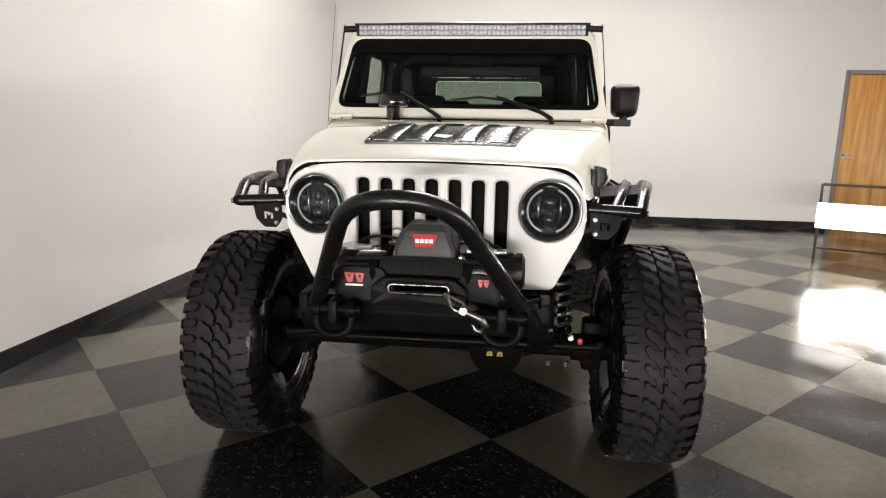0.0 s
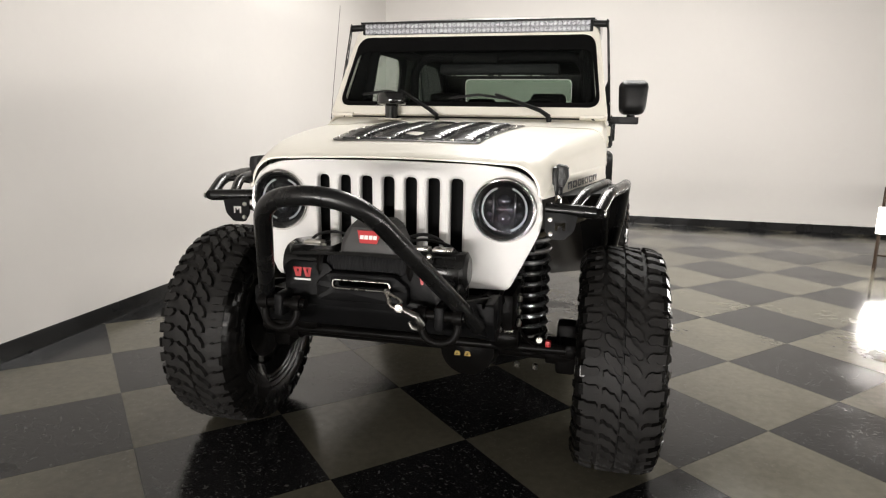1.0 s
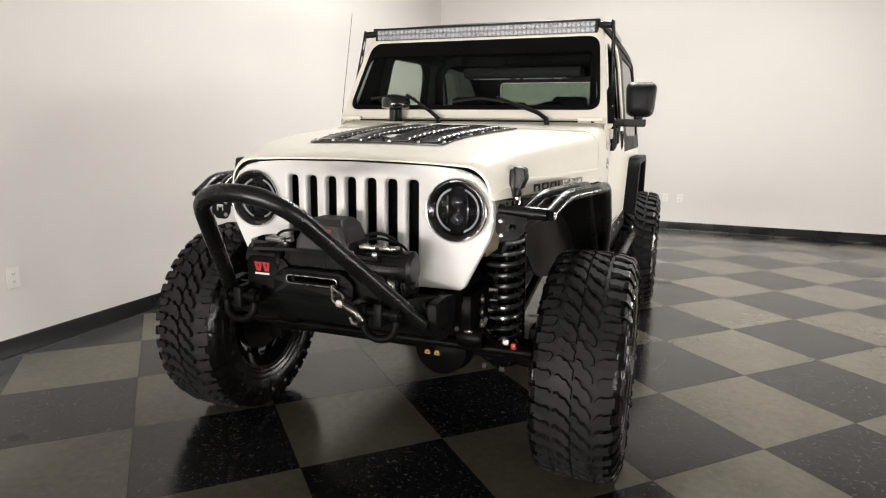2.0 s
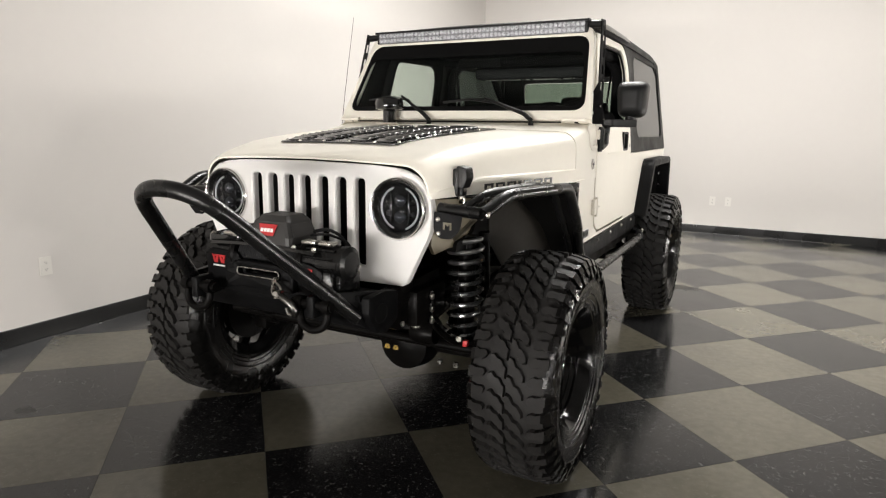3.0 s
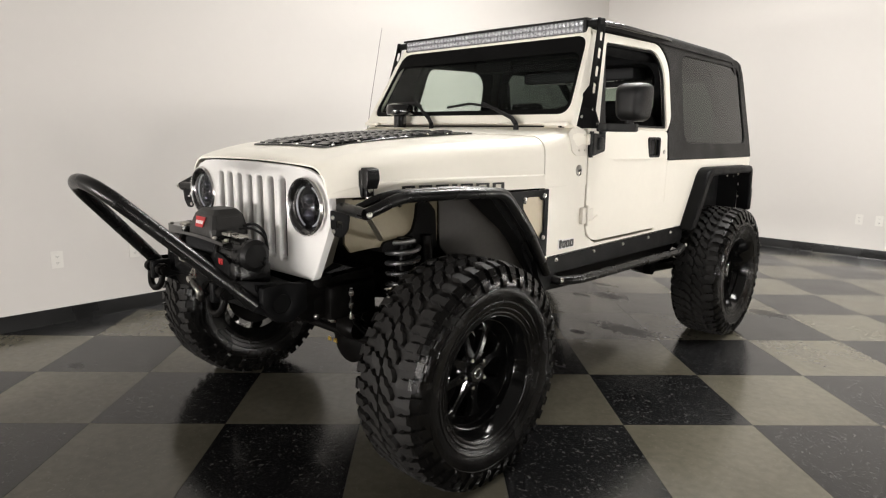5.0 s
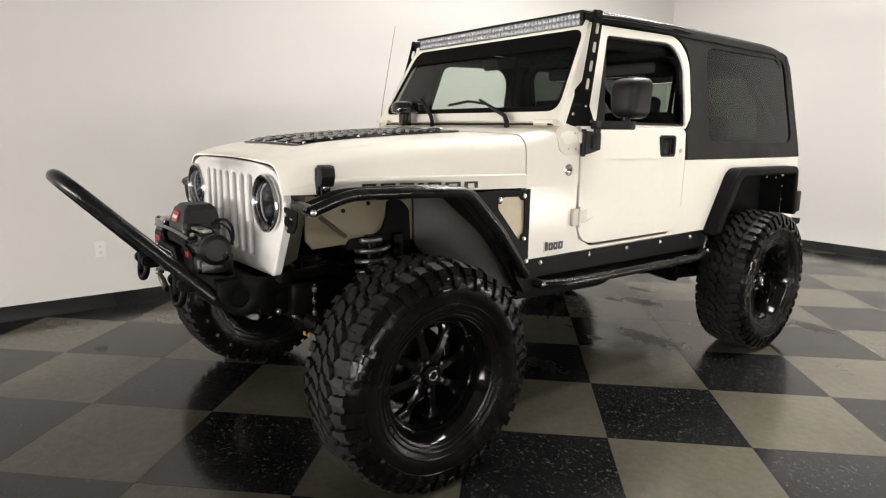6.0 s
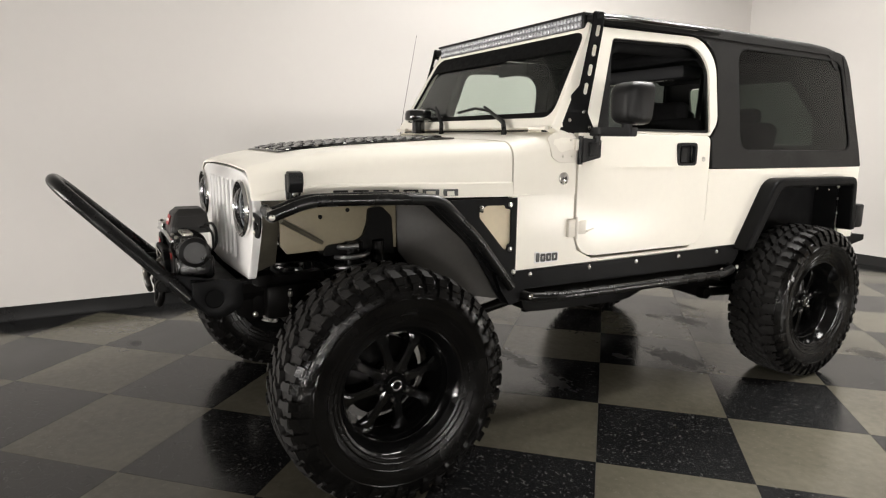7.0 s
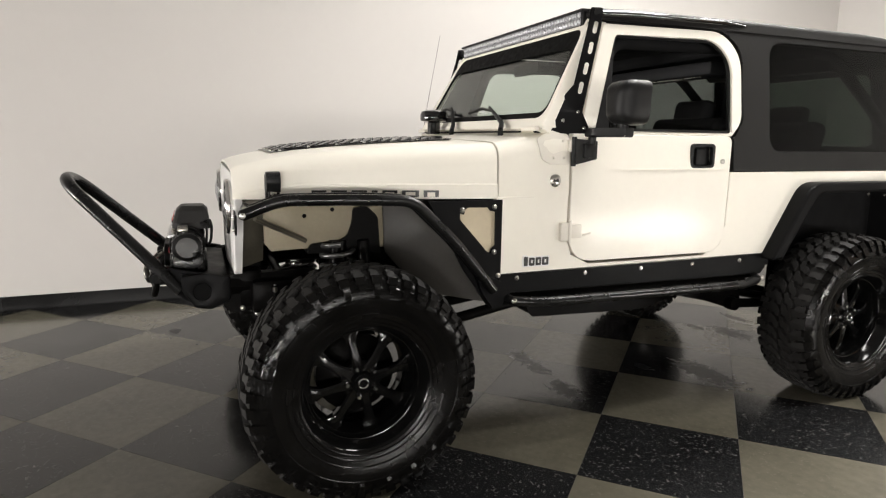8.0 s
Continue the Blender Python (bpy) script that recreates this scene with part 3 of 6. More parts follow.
bm = B()
plate(bm, outline, slots + lamps, lambda u, v, w: (u, -0.424 + w + 0.016 * (u / 0.5) ** 2, v), 0.030, 0.009)
grille = part("grille", bm, SHADED_GRILLE_PAINT, car, "white grille with seven vertical slots", 20)
bm = B()
box(bm, -0.32, 0.32, -0.35, -0.30, 0.78, 1.18)
part("radiator_screen", bm, SCREEN, car, "black radiator behind the grille")


def headlight(s):
    x, z, y = s * 0.401, 1.045, -0.424
    bm = B()
    lathe(bm, [(0.092, -0.05), (0.096, 0.0), (0.1075, 0.000), (0.1100, 0.004), (0.1102, 0.010), (0.1085, 0.017), (0.1055, 0.0205), (0.1025, 0.0195), (0.1000, 0.012), (0.099, -0.03)], along("-y", x, y + 0.010, z), 48)
    lamp = part("headlight", bm, LAMP_RING, car, "round LED headlight with chrome ring")
    bm = B()
    lathe(bm, [(0.0985, -0.03), (0.0985, 0.008), (0.094, 0.011), (0.084, 0.003), (0.077, -0.03)], along("-y", x, y + 0.008, z), 40)
    part("bezel", bm, GLOSS, lamp, "gloss black bezel")
    bm = B()
    lathe(bm, [(0.082, 0.012), (0.082, 0.016), (0.05, 0.002), (0.002, -0.004)], along("-y", x, y + 0.035, z), 32)
    part("bowl", bm, SCREEN, lamp)
    for a0, a1 in ((-70, 70), (110, 250)):
        bm = B()
        pts = [(x + 0.074 * math.cos(radians(a)), y + 0.014, z + 0.074 * math.sin(radians(a))) for a in range(a0, a1 + 1, 10)]
        tube(bm, pts, 0.0034, 8)
        part("halo_ring", bm, HALO, lamp, "white light ring")
    for dz in (-0.03, 0.028):
        bm = B()
        lathe(bm, [(0.024, 0), (0.024, 0.010), (0.018, 0.022), (0.008, 0.028)], along("-y", x, y + 0.028, z + dz), 20)
        part("projector", bm, LENSDARK, lamp, "clear projector lens")
    bm = B()
    for dx in (-0.036, 0.036):
        box(bm, x + dx - 0.004, x + dx + 0.004, y + 0.012, y + 0.03, z - 0.055, z + 0.055, 0.002)
    for dx in (-0.05, 0.05):
        for dz in (-0.02, 0.02):
            lathe(bm, [(0.010, 0), (0.010, 0.006), (0.004, 0.010)], along("-y", x + dx, y + 0.026, z + dz), 12)
    part("reflector", bm, GLOSS, lamp)
    bm = B()
    lathe(bm, [(0.085 * math.sin(a * math.pi / 20), 0.085 * 0.42 * math.cos(a * math.pi / 20)) for a in range(10, 0, -1)] + [(0.001, 0.0357)], along("-y", x, y + 0.012, z), 32)
    cover = part("cover_glass", bm, GLASS_CLEAR, lamp, "clear domed cover")
    cover.visible_shadow = False


for s in (-1, 1):
    headlight(s)

# dark strip that puts the shade into the gap between hood and grille
bm = B()
tube(bm, [(x, -0.395, z - 0.001) for x, z in outline if z > 1.138], 0.0065, 8)
part("hood_seal", bm, SCREEN, car, "black strip standing in for the shaded hood gap")

# cowl between hood and windshield
bm = B()
COWL = [(0.612, 0.728, 1.322, 0.075), (0.66, 0.732, 1.330, 0.07), (0.76, 0.738, 1.346, 0.06), (0.82, 0.740, 1.36, 0.05), (0.94, 0.742, 1.362, 0.05)]
rings_to_faces(bm, [shell_ring(y, w, zt, 1.085, r, 0.012, 0.004) for y, w, zt, r in COWL], True, True)
part("cowl", bm, PAINT, car, "cream cowl", 30)
bm = B()
tube(bm, [(-0.60, 0.775, 1.357), (0.60, 0.775, 1.357)], 0.004, 6)
part("cowl_seal", bm, BLACK, car)

# tub: sides with wheel arch, floor and tail
SIDE = [(0.60, 0.745), (2.13, 0.745), (2.33, 1.075), (2.38, 1.09), (3.06, 1.09), (3.12, 1.05), (3.14, 0.74), (3.31, 0.74), (3.31, 1.183), (1.846, 1.183), (1.843, 0.93), (1.80, 0.83), (1.72, 0.788), (1.06, 0.788), (0.97, 0.83), (0.945, 0.90), (0.943, 1.09), (0.60, 1.09)]
for s in (-1, 1):
    bm = B()
    plate(bm, SIDE, [], lambda u, v, w: (s * (0.742 - w), u, v), 0.03, 0.004)
    part("tub_side", bm, PAINT, car, "cream body side", 20)
bm = B()
box(bm, -0.715, 0.715, 0.62, 2.2, 0.70, 0.745, 0.01)
box(bm, -0.55, 0.55, 2.2, 3.28, 0.80, 0.84, 0.01)
part("cabin_floor", bm, CARPET, car)
bm = B()
box(bm, -0.712, 0.712, 3.275, 3.31, 0.76, 1.18, 0.006)
part("tailgate", bm, PAINT, car, "cream tailgate")
bm = B()
box(bm, -0.60, 0.60, 0.60, 0.66, 0.72, 1.30, 0.01)
part("firewall", bm, CARPET, car)
for s in (-1, 1):
    bm = B()
    box(bm, s * 0.53, s * 0.55, 2.15, 3.26, 0.76, 1.14, 0.006)
    box(bm, s * 0.55, s * 0.705, 2.15, 3.26, 1.11, 1.14, 0.006)
    part("wheel_well", bm, CARPET, car)

# seam between cowl and tub, ahead of each door
for s in (-1, 1):
    part("body_seam", box(B(), s * 0.7405, s * 0.7424, 0.63, 0.943, 1.0858, 1.0886), HINGE, car)

# inner fenders, engine bay
for s in (-1, 1):
    bm = B()
    prism(bm, [(-0.297, 0.90), (-0.27, 0.865), (-0.16, 0.87), (0.20, 0.86), (0.20, 1.08), (-0.297, 1.08)], "x", s * 0.450, s * 0.465, 0.003)
    part("inner_fender", bm, ZINC, car, "bare grey-tan metal inner fender panel")
    for by, bz in ((-0.135, 1.005), (-0.02, 1.028)):
        bm = B()
        lathe(bm, [(0.009, 0), (0.009, 0.004), (0.004, 0.007)], along("x" if s > 0 else "-x", s * 0.465, by, bz), 8)
        part("fender_bolt", bm, CHASSIS, car)
    bm = B()
    prism(bm, round_poly([(0.03, 1.04), (0.09, 1.045), (0.135, 1.0), (0.145, 0.84), (0.08, 0.855), (-0.17, 0.855), (-0.15, 0.895), (-0.03, 0.905), (0.005, 0.925), (0.025, 0.98)], 0.015), "x", s * 0.400, s * 0.482, 0.012)
    bm.transform(pose(0, 0.036, -0.006))
    lathe(bm, [(0.011, 0.0), (0.011, 0.016), (0.006, 0.020)], pose(s * 0.455, 0.100, 1.034), 10)
    part("shock_tower", bm, FLAREBLACK, car, "black coil and shock tower")
    bm = B()
    tube(bm, [(s * 0.66, -0.345, 1.025), (s * 0.48, -0.135, 0.905)], 0.0095, 8)
    part("flare_brace", bm, SUPPORT, car, "thin grey flare brace")
    bm = B()
    plate(bm, round_poly([(0.19, 1.07), (0.20, 0.84), (0.36, 0.66), (0.66, 0.62), (0.66, 1.07)], 0.02), [], lambda u, v, w: (s * (0.475 + 0.55 * max(0, u - 0.29) + w), u, v), 0.006)
    part("splash_liner", bm, LINER, car, "dusty dark grey wheel well liner")
    bm = B()
    rings_to_faces(bm, [[(s * x, -0.392, z), (s * (x - 0.006), -0.392, z), (s * (x - 0.054), -0.295, z + 0.02), (s * (x - 0.048), -0.295, z + 0.02)] for x, z in ((0.430, 0.795), (0.500, 0.955), (0.513, 1.0), (0.515, 1.07))], True, True)
    part("grille_support", bm, SUPPORT, car, "dull grey-tan metal grille side")


# dark decal shapes along both hood sides, a small badge ahead of each door
def hood_w(y):
    for (y0, w0, *_), (y1, w1, *_) in zip(HOOD[:-1], HOOD[1:]):
        if y <= y1:
            return w0 + (w1 - w0) * (y - y0) / (y1 - y0)
    return HOOD[-1][1]


for s in (-1, 1):
    y = -0.125
    for kind, w in ((2, 0.055), (0, 0.058), (0, 0.058), (1, 0.022), (0, 0.058), (0, 0.066), (2, 0.060)):
        bm = B()
        poly = rect(0, w, 0, 0.027)
        hole = [rect(w * 0.2, w * 0.8, 0.007, 0.020)] if kind == 0 else ([rect(w * 0.24, w * 0.76, 0.001, 0.019)] if kind == 2 else [])
        plate(bm, poly, hole, lambda u, v, q: (s * (hood_w(y + u) + 0.0130 + q), y + u, 1.092 + v), 0.002)
        part("decal_mark", bm, LETTER, car, "charcoal decal block")
        y += w + 0.0185

# tube fender flares
def front_flare(s):
    bm = B()
    tube(bm, [(s * 0.535, -0.365, 1.050), (s * 0.70, -0.385, 1.045)], 0.021, 14)
    flare = part("front_flare", bm, TUBEBLACK, car, "black tube fender flare")
    bm = B()
    tube(bm, [(s * 0.703, -0.39, 1.044), (s * 0.735, -0.26, 1.097), (s * 0.80, 0.02, 1.099), (s * 0.815, 0.215, 1.092), (s * 0.810, 0.39, 0.925), (s * 0.785, 0.575, 0.712)], 0.021, 14, 0.05)
    part("outer_tube", bm, TUBEBLACK, flare)
    bm = B()
    tube(bm, [(s * 0.62, -0.375, 1.048), (s * 0.660, -0.26, 1.098), (s * 0.72, 0.02, 1.104), (s * 0.745, 0.215, 1.094), (s * 0.748, 0.39, 0.925), (s * 0.755, 0.57, 0.715)], 0.018, 12, 0.05)
    part("inner_tube", bm, TUBEBLACK, flare)
    bm = B()
    path_o = smooth_path([(0.735, -0.26, 1.098), (0.80, 0.02, 1.102), (0.815, 0.215, 1.094), (0.810, 0.39, 0.923), (0.785, 0.575, 0.710)], 0.05)
    path_i = smooth_path([(0.47, -0.26, 1.072), (0.47, 0.02, 1.074), (0.55, 0.27, 1.070), (0.64, 0.44, 0.895), (0.67, 0.595, 0.68)], 0.05)
    rings = []
    for o, i in zip(path_o, path_i):
        rings.append([(s * o.x, o.y, o.z), (s * o.x, o.y - 0.004, o.z - 0.006), (s * i.x, i.y - 0.004, i.z - 0.006), (s * i.x, i.y, i.z)])
    rings_to_faces(bm, rings, True, True)
    part("flare_sheet", bm, FLAREBLACK, flare, "black sheet steel between tubes")
    bm = B()
    plate(bm, round_poly([(0.535, 1.045), (0.535, 0.985), (0.555, 0.955), (0.600, 0.955), (0.630, 0.985), (0.640, 1.035)], 0.008), [[(0.568, 0.985), (0.578, 0.985), (0.578, 1.003), (0.585, 0.994), (0.592, 1.003), (0.592, 0.985), (0.602, 0.985), (0.602, 1.011), (0.568, 1.011)]], lambda u, v, w: (s * u, -0.412 + w, v), 0.006)
    part("fin_plate", bm, BLACK, flare, "black flat bracket plate")
    for x, z in ((0.555, 0.972), (0.552, 1.02)):
        bm = B()
        lathe(bm, [(0.008, 0), (0.008, 0.004), (0.004, 0.007)], along("-y", s * x, -0.412, z), 10)
        part("bolt", bm, STEEL, flare)
    bm = B()
    lathe(bm, [(0.011, 0), (0.011, 0.005), (0.004, 0.008)], along("x" if s > 0 else "-x", s * 0.722, -0.392, 1.044), 12)
    part("bolt", bm, STEEL, flare)
    # black side plate with a cream insert, bolted at its corners
    bm = B()
    hole = round_poly([(0.435, 1.030), (0.452, 1.022), (0.458, 1.045), (0.470, 1.052), (0.560, 1.050), (0.566, 1.036), (0.592, 1.032), (0.594, 0.890), (0.578, 0.884), (0.574, 0.862), (0.560, 0.866), (0.436, 1.004)], 0.007)
    plate(bm, [(0.30, 1.080), (0.624, 1.080), (0.624, 0.69), (0.53, 0.69), (0.45, 0.80)], [hole], lambda u, v, w: (s * (0.748 - w), u, v), 0.005, 0.001)
    part("side_plate", bm, BLACK, flare, "black bolted steel side plate", 20)
    bm = B()
    prism(bm, [(0.40, 1.07), (0.615, 1.07), (0.615, 0.80), (0.54, 0.80)], "x", s * 0.728, s * 0.736)
    part("plate_insert", bm, TAN, flare, "tan insert")
    for y, z in ((0.444, 1.043), (0.586, 1.052), (0.590, 0.865), (0.612, 0.765), (0.597, 0.715)):
        bm = B()
        lathe(bm, [(0.011, 0), (0.011, 0.004), (0.006, 0.009)], along("x" if s > 0 else "-x", s * 0.748, y, z), 12)
        part("bolt", bm, STEEL, flare)
    bm = B()
    prism(bm, [(0.49, 0.80), (0.62, 0.74), (0.66, 0.69), (0.62, 0.64), (0.58, 0.63), (0.53, 0.70)], "x", s * 0.70, s * 0.775, 0.006)
    part("flare_foot", bm, BLACK, flare)


def rear_flare(s):
    outer = round_poly([(2.095, 0.75), (2.322, 1.130), (3.145, 1.128), (3.178, 0.80), (3.135, 0.80), (3.11, 1.078), (2.372, 1.078), (2.165, 0.75)], [0.01, 0.075, 0.055, 0.01, 0.01, 0.03, 0.045, 0.01])
    bm = B()
    plate(bm, outer, [], lambda u, v, w: (s * (0.825 - w), u, v), 0.092, 0.013)
    flare = part("rear_flare", bm, BLACK, car, "black flat steel rear flare", 20)
    for y, z in ((2.98, 1.05), (3.09, 0.99), (3.10, 0.90), (2.85, 1.06)):
        bm = B()
        lathe(bm, [(0.008, 0), (0.008, 0.004), (0.004, 0.007)], along("x" if s > 0 else "-x", s * 0.744, y, z), 10)
        part("bolt", bm, STEEL, flare)
    bm = B()
    prism(bm, round_poly([(2.16, 0.75), (2.36, 1.07), (2.45, 1.09), (3.05, 1.09), (3.12, 1.04), (3.14, 0.75)], 0.03), "x", s * 0.56, s * 0.60, 0.004)
    path = round_poly([(2.15, 0.76), (2.345, 1.075), (2.40, 1.086), (3.05, 1.086), (3.112, 1.045), (3.13, 0.745)], 0.03)
    arch = sorted(path, key=lambda p: p[0])
    rings_to_faces(bm, [[(s * 0.735, u, v), (s * 0.735, u, v + 0.004), (s * 0.56, u, v + 0.004), (s * 0.56, u, v)] for u, v in arch], True, True)
    part("arch_liner", bm, CARPET, flare, "black wheel arch liner")


def rocker(s):
    bm = B()
    plate(bm, [(0.612, 0.685), (2.10, 0.67), (2.13, 0.70), (2.13, 0.775), (0.615, 0.768)], [], lambda u, v, w: (s * (0.752 - w), u, v), 0.012, 0.003)
    guard = part("rocker_guard", bm, BLACK, car, "black rocker guard with bolts", 20)
    for y in (0.70, 1.04, 1.345, 1.65, 1.95):
        bm = B()
        lathe(bm, [(0.010, 0), (0.010, 0.003), (0.005, 0.008)], along("x" if s > 0 else "-x", s * 0.752, y, 0.748), 12)
        part("bolt", bm, STEEL, guard)
    bm = B()
    tube(bm, [(s * 0.74, 0.645, 0.668), (s * 0.80, 0.66, 0.662), (s * 0.83, 0.80, 0.655), (s * 0.83, 1.90, 0.645), (s * 0.80, 2.03, 0.655), (s * 0.74, 2.06, 0.66)], 0.022, 14, 0.05)
    part("slider_tube", bm, TUBEBLACK, guard, "black round step tube")
    for y in (0.655, 2.04):
        bm = B()
        lathe(bm, [(0.012, 0), (0.012, 0.006), (0.006, 0.010)], along("x" if s > 0 else "-x", s * 0.815, y, 0.668), 12)
        part("bolt", bm, STEEL, guard)
    bm = B()
    prism(bm, [(0.64, 0.69), (2.06, 0.68), (2.0, 0.64), (0.72, 0.63)], "x", s * 0.60, s * 0.745, 0.004)
    part("rocker_underside", bm, CHASSIS, guard)


for s in (-1, 1):
    front_flare(s)
    rear_flare(s)
    rocker(s)


def side_sheet(bm, outer, holes, s, off, t, bevel=0.0):
    """A sheet lying on the leaning cabin side, off metres proud of it."""
    return plate(bm, outer, holes, lambda u, v, w: (s * (lean(v) + off - w), u, v), t, bevel)


def dense(poly, step=0.05):
    out = []
    for p, q in zip(poly, poly[1:] + poly[:1]):
        n = max(1, int(math.hypot(q[0] - p[0], q[1] - p[1]) / step))
        out += [(p[0] + (q[0] - p[0]) * k / n, p[1] + (q[1] - p[1]) * k / n) for k in range(n)]
    return out


def side_mirror(s):
    bm = B()
    prism(bm, round_poly([(0.948, 1.222), (1.055, 1.245), (1.055, 1.322), (0.948, 1.330)], 0.008), "x", s * 0.738, s * 0.772, 0.005)
    tube(bm, [(s * 0.757, 0.948, 1.215), (s * 0.757, 0.948, 1.338)], 0.011, 10)
    box(bm, s * 0.762, s * 0.782, 0.985, 1.03, 1.25, 1.31, 0.005)
    mirror = part("mirror", bm, PLASTIC, car, "black side mirror on a bracket arm")
    bm = B()
    prism(bm, round_poly([(0.745, 1.00), (0.80, 1.005), (0.905, 1.09), (0.895, 1.145), (0.84, 1.14), (0.745, 1.065)], 0.012), "z", 1.338, 1.376, 0.008)
    tube(bm, [(s * 0.765, 1.03, 1.30), (s * 0.768, 1.03, 1.35)], 0.017, 10)
    tube(bm, [(s * 0.862, 1.11, 1.36), (s * 0.862, 1.11, 1.41)], 0.022, 12)
    part("mirror_arm", bm, PLASTIC, mirror)
    bm = B()
    rings = []
    for k, (yy, sc) in enumerate(((0.975, 0.40), (0.979, 0.62), (0.990, 0.80), (1.008, 0.92), (1.035, 0.99), (1.10, 1.0), (1.112, 0.97))):
        ring = round_poly([(-0.066 * sc, -0.090 * sc), (0.068 * sc, -0.090 * sc), (0.080 * sc, 0.090 * sc), (-0.076 * sc, 0.090 * sc)], 0.042 * sc, 6)
        rings.append([(s * (0.866 + u), yy + 0.07, 1.478 + v) for u, v in ring])
    rings_to_faces(bm, rings, True, True)
    part("mirror_housing", bm, PLASTIC, mirror, "black grained plastic housing", 60)
    bm = B()
    plate(bm, rect(-0.066, 0.066, -0.07, 0.07, 0.03), [], lambda u, v, w: (s * (0.866 + u), 1.183 + w, 1.478 + v), 0.002)
    part("mirror_glass", bm, CHROME, mirror, "mirror glass")


def cabin_door(s):
    # lower panel, up to the belt
    low = round_poly([(0.952, 0.797), (1.836, 0.797), (1.838, 1.20), (1.855, 1.335), (1.835, 1.352), (0.957, 1.352), (0.952, 1.20)], [0.13, 0.11, 0.0, 0.02, 0.01, 0.01, 0.0])
    recess = rect(1.600, 1.738, 1.205, 1.312, 0.022)
    bm = B()
    side_sheet(bm, low, [recess], s, 0.004, 0.03, 0.004)
    panel = part("door", bm, PAINT, car, "cream steel door", 20)
    # window frame
    outer = round_poly([(0.995, 1.3521), (1.125, 1.822), (1.80, 1.836), (1.915, 1.73), (1.918, 1.42), (1.855, 1.3521)], [0, 0.02, 0.09, 0.10, 0.05, 0])
    hole = round_poly([(1.075, 1.3665), (1.190, 1.778), (1.755, 1.792), (1.856, 1.70), (1.853, 1.3665)], [0.01, 0.02, 0.08, 0.08, 0.015])
    bm = B()
    side_sheet(bm, outer, [hole], s, 0.002, 0.03, 0.005)
    part("window_frame", bm, PAINT, panel, "cream window frame", 20)
    bm = B()
    inner = round_poly([(1.089, 1.378), (1.198, 1.768), (1.750, 1.782), (1.845, 1.695), (1.842, 1.378)], [0.01, 0.02, 0.08, 0.08, 0.012])
    side_sheet(bm, [(u, v) for u, v in hole], [inner], s, -0.010, 0.012)
    part("window_seal", bm, PLASTIC, panel, "black rubber seal")
    # the driver's window is wound down
    if s < 0:
        bm = B()
        side_sheet(bm, round_poly([(1.080, 1.372), (1.192, 1.773), (1.750, 1.787), (1.850, 1.698), (1.848, 1.372)], [0.01, 0.02, 0.08, 0.08, 0.012]), [], s, -0.014, 0.004)
        g = part("window", bm, GLASS_SIDE, panel, "clear door glass")
        g.visible_shadow = False
    if s > 0:
        bm = B()
        side_sheet(bm, round_poly([(1.082, 1.372), (1.150, 1.372), (1.155, 1.45), (1.19, 1.76)], 0.01), [], s, -0.006, 0.01)
        part("mirror_sail", bm, PLASTIC, panel, "black corner filler")
    if s < 0:
        bm = B()
        trim_out = [(0.995, 1.356), (1.125, 1.818), (1.80, 1.830), (1.908, 1.73), (1.908, 1.42), (1.85, 1.356)]
        trim_hole = round_poly([(1.10, 1.376), (1.195, 1.735), (1.735, 1.745), (1.815, 1.68), (1.815, 1.376)], [0.01, 0.02, 0.08, 0.08, 0.015])
        side_sheet(bm, trim_out, [trim_hole], s, -0.034, 0.006)
        part("door_trim", bm, CARPET, panel, "black inner trim round the window")
    bm = B()
    hx = lean(1.26) + 0.004
    plate(bm, rect(1.596, 1.742, 1.201, 1.316, 0.024), [rect(1.612, 1.726, 1.215, 1.302, 0.018)], lambda u, v, w: (s * (hx + 0.006 - w), u, v), 0.02, 0.003)
    handle = part("door_handle", bm, PLASTIC, panel, "black paddle door handle")
    # pocket and paddle belong to the handle
    box(hb := B(), s * (hx - 0.035), s * (hx - 0.028), 1.605, 1.733, 1.208, 1.309)
    box(hb, s * (hx - 0.028), s * (hx - 0.008), 1.64, 1.70, 1.218, 1.295, 0.004)
    me = finish(hb, "handle_pocket", PLASTIC)
    pocket = new("handle_pocket", me)
    pocket.parent = panel
    bm = B()
    lathe(bm, [(0.012, 0), (0.012, 0.003), (0.005, 0.005)], along("x" if s > 0 else "-x", s * (lean(1.215) + 0.004), 1.79, 1.235), 14)
    part("key_lock", bm, STEEL, panel, "steel key lock")
    bm = B()
    side_sheet(bm, dense([(1.20, 1.197), (1.83, 1.197), (1.83, 1.203), (1.20, 1.203)]), [], s, 0.0055, 0.003)
    part("crease", bm, PAINT, panel)
    # lower hinge
    bm = B()
    box(bm, s * 0.738, s * 0.760, 0.902, 0.940, 0.895, 0.975, 0.004)
    box(bm, s * 0.742, s * 0.756, 0.955, 1.01, 0.905, 0.965, 0.004)
    tube(bm, [(s * 0.758, 0.947, 0.885), (s * 0.758, 0.947, 0.985)], 0.008, 10)
    part("lower_hinge", bm, HINGE, panel, "cream painted hinge")
    bm = B()
    tube(bm, [(s * 0.748, 1.02, 0.915), (s * 0.747, 1.06, 0.925)], 0.004, 6)
    part("hinge_tip", bm, HINGE, panel)
    # mirror bracket at the upper hinge, arm and mirror
    if s > 0:
        side_mirror(s)
    # small badge of two strokes and a round emblem on the cowl side
    for y0, w in ((0.735, 0.018), (0.760, 0.026), (0.792, 0.026), (0.824, 0.030)):
        bm = B()
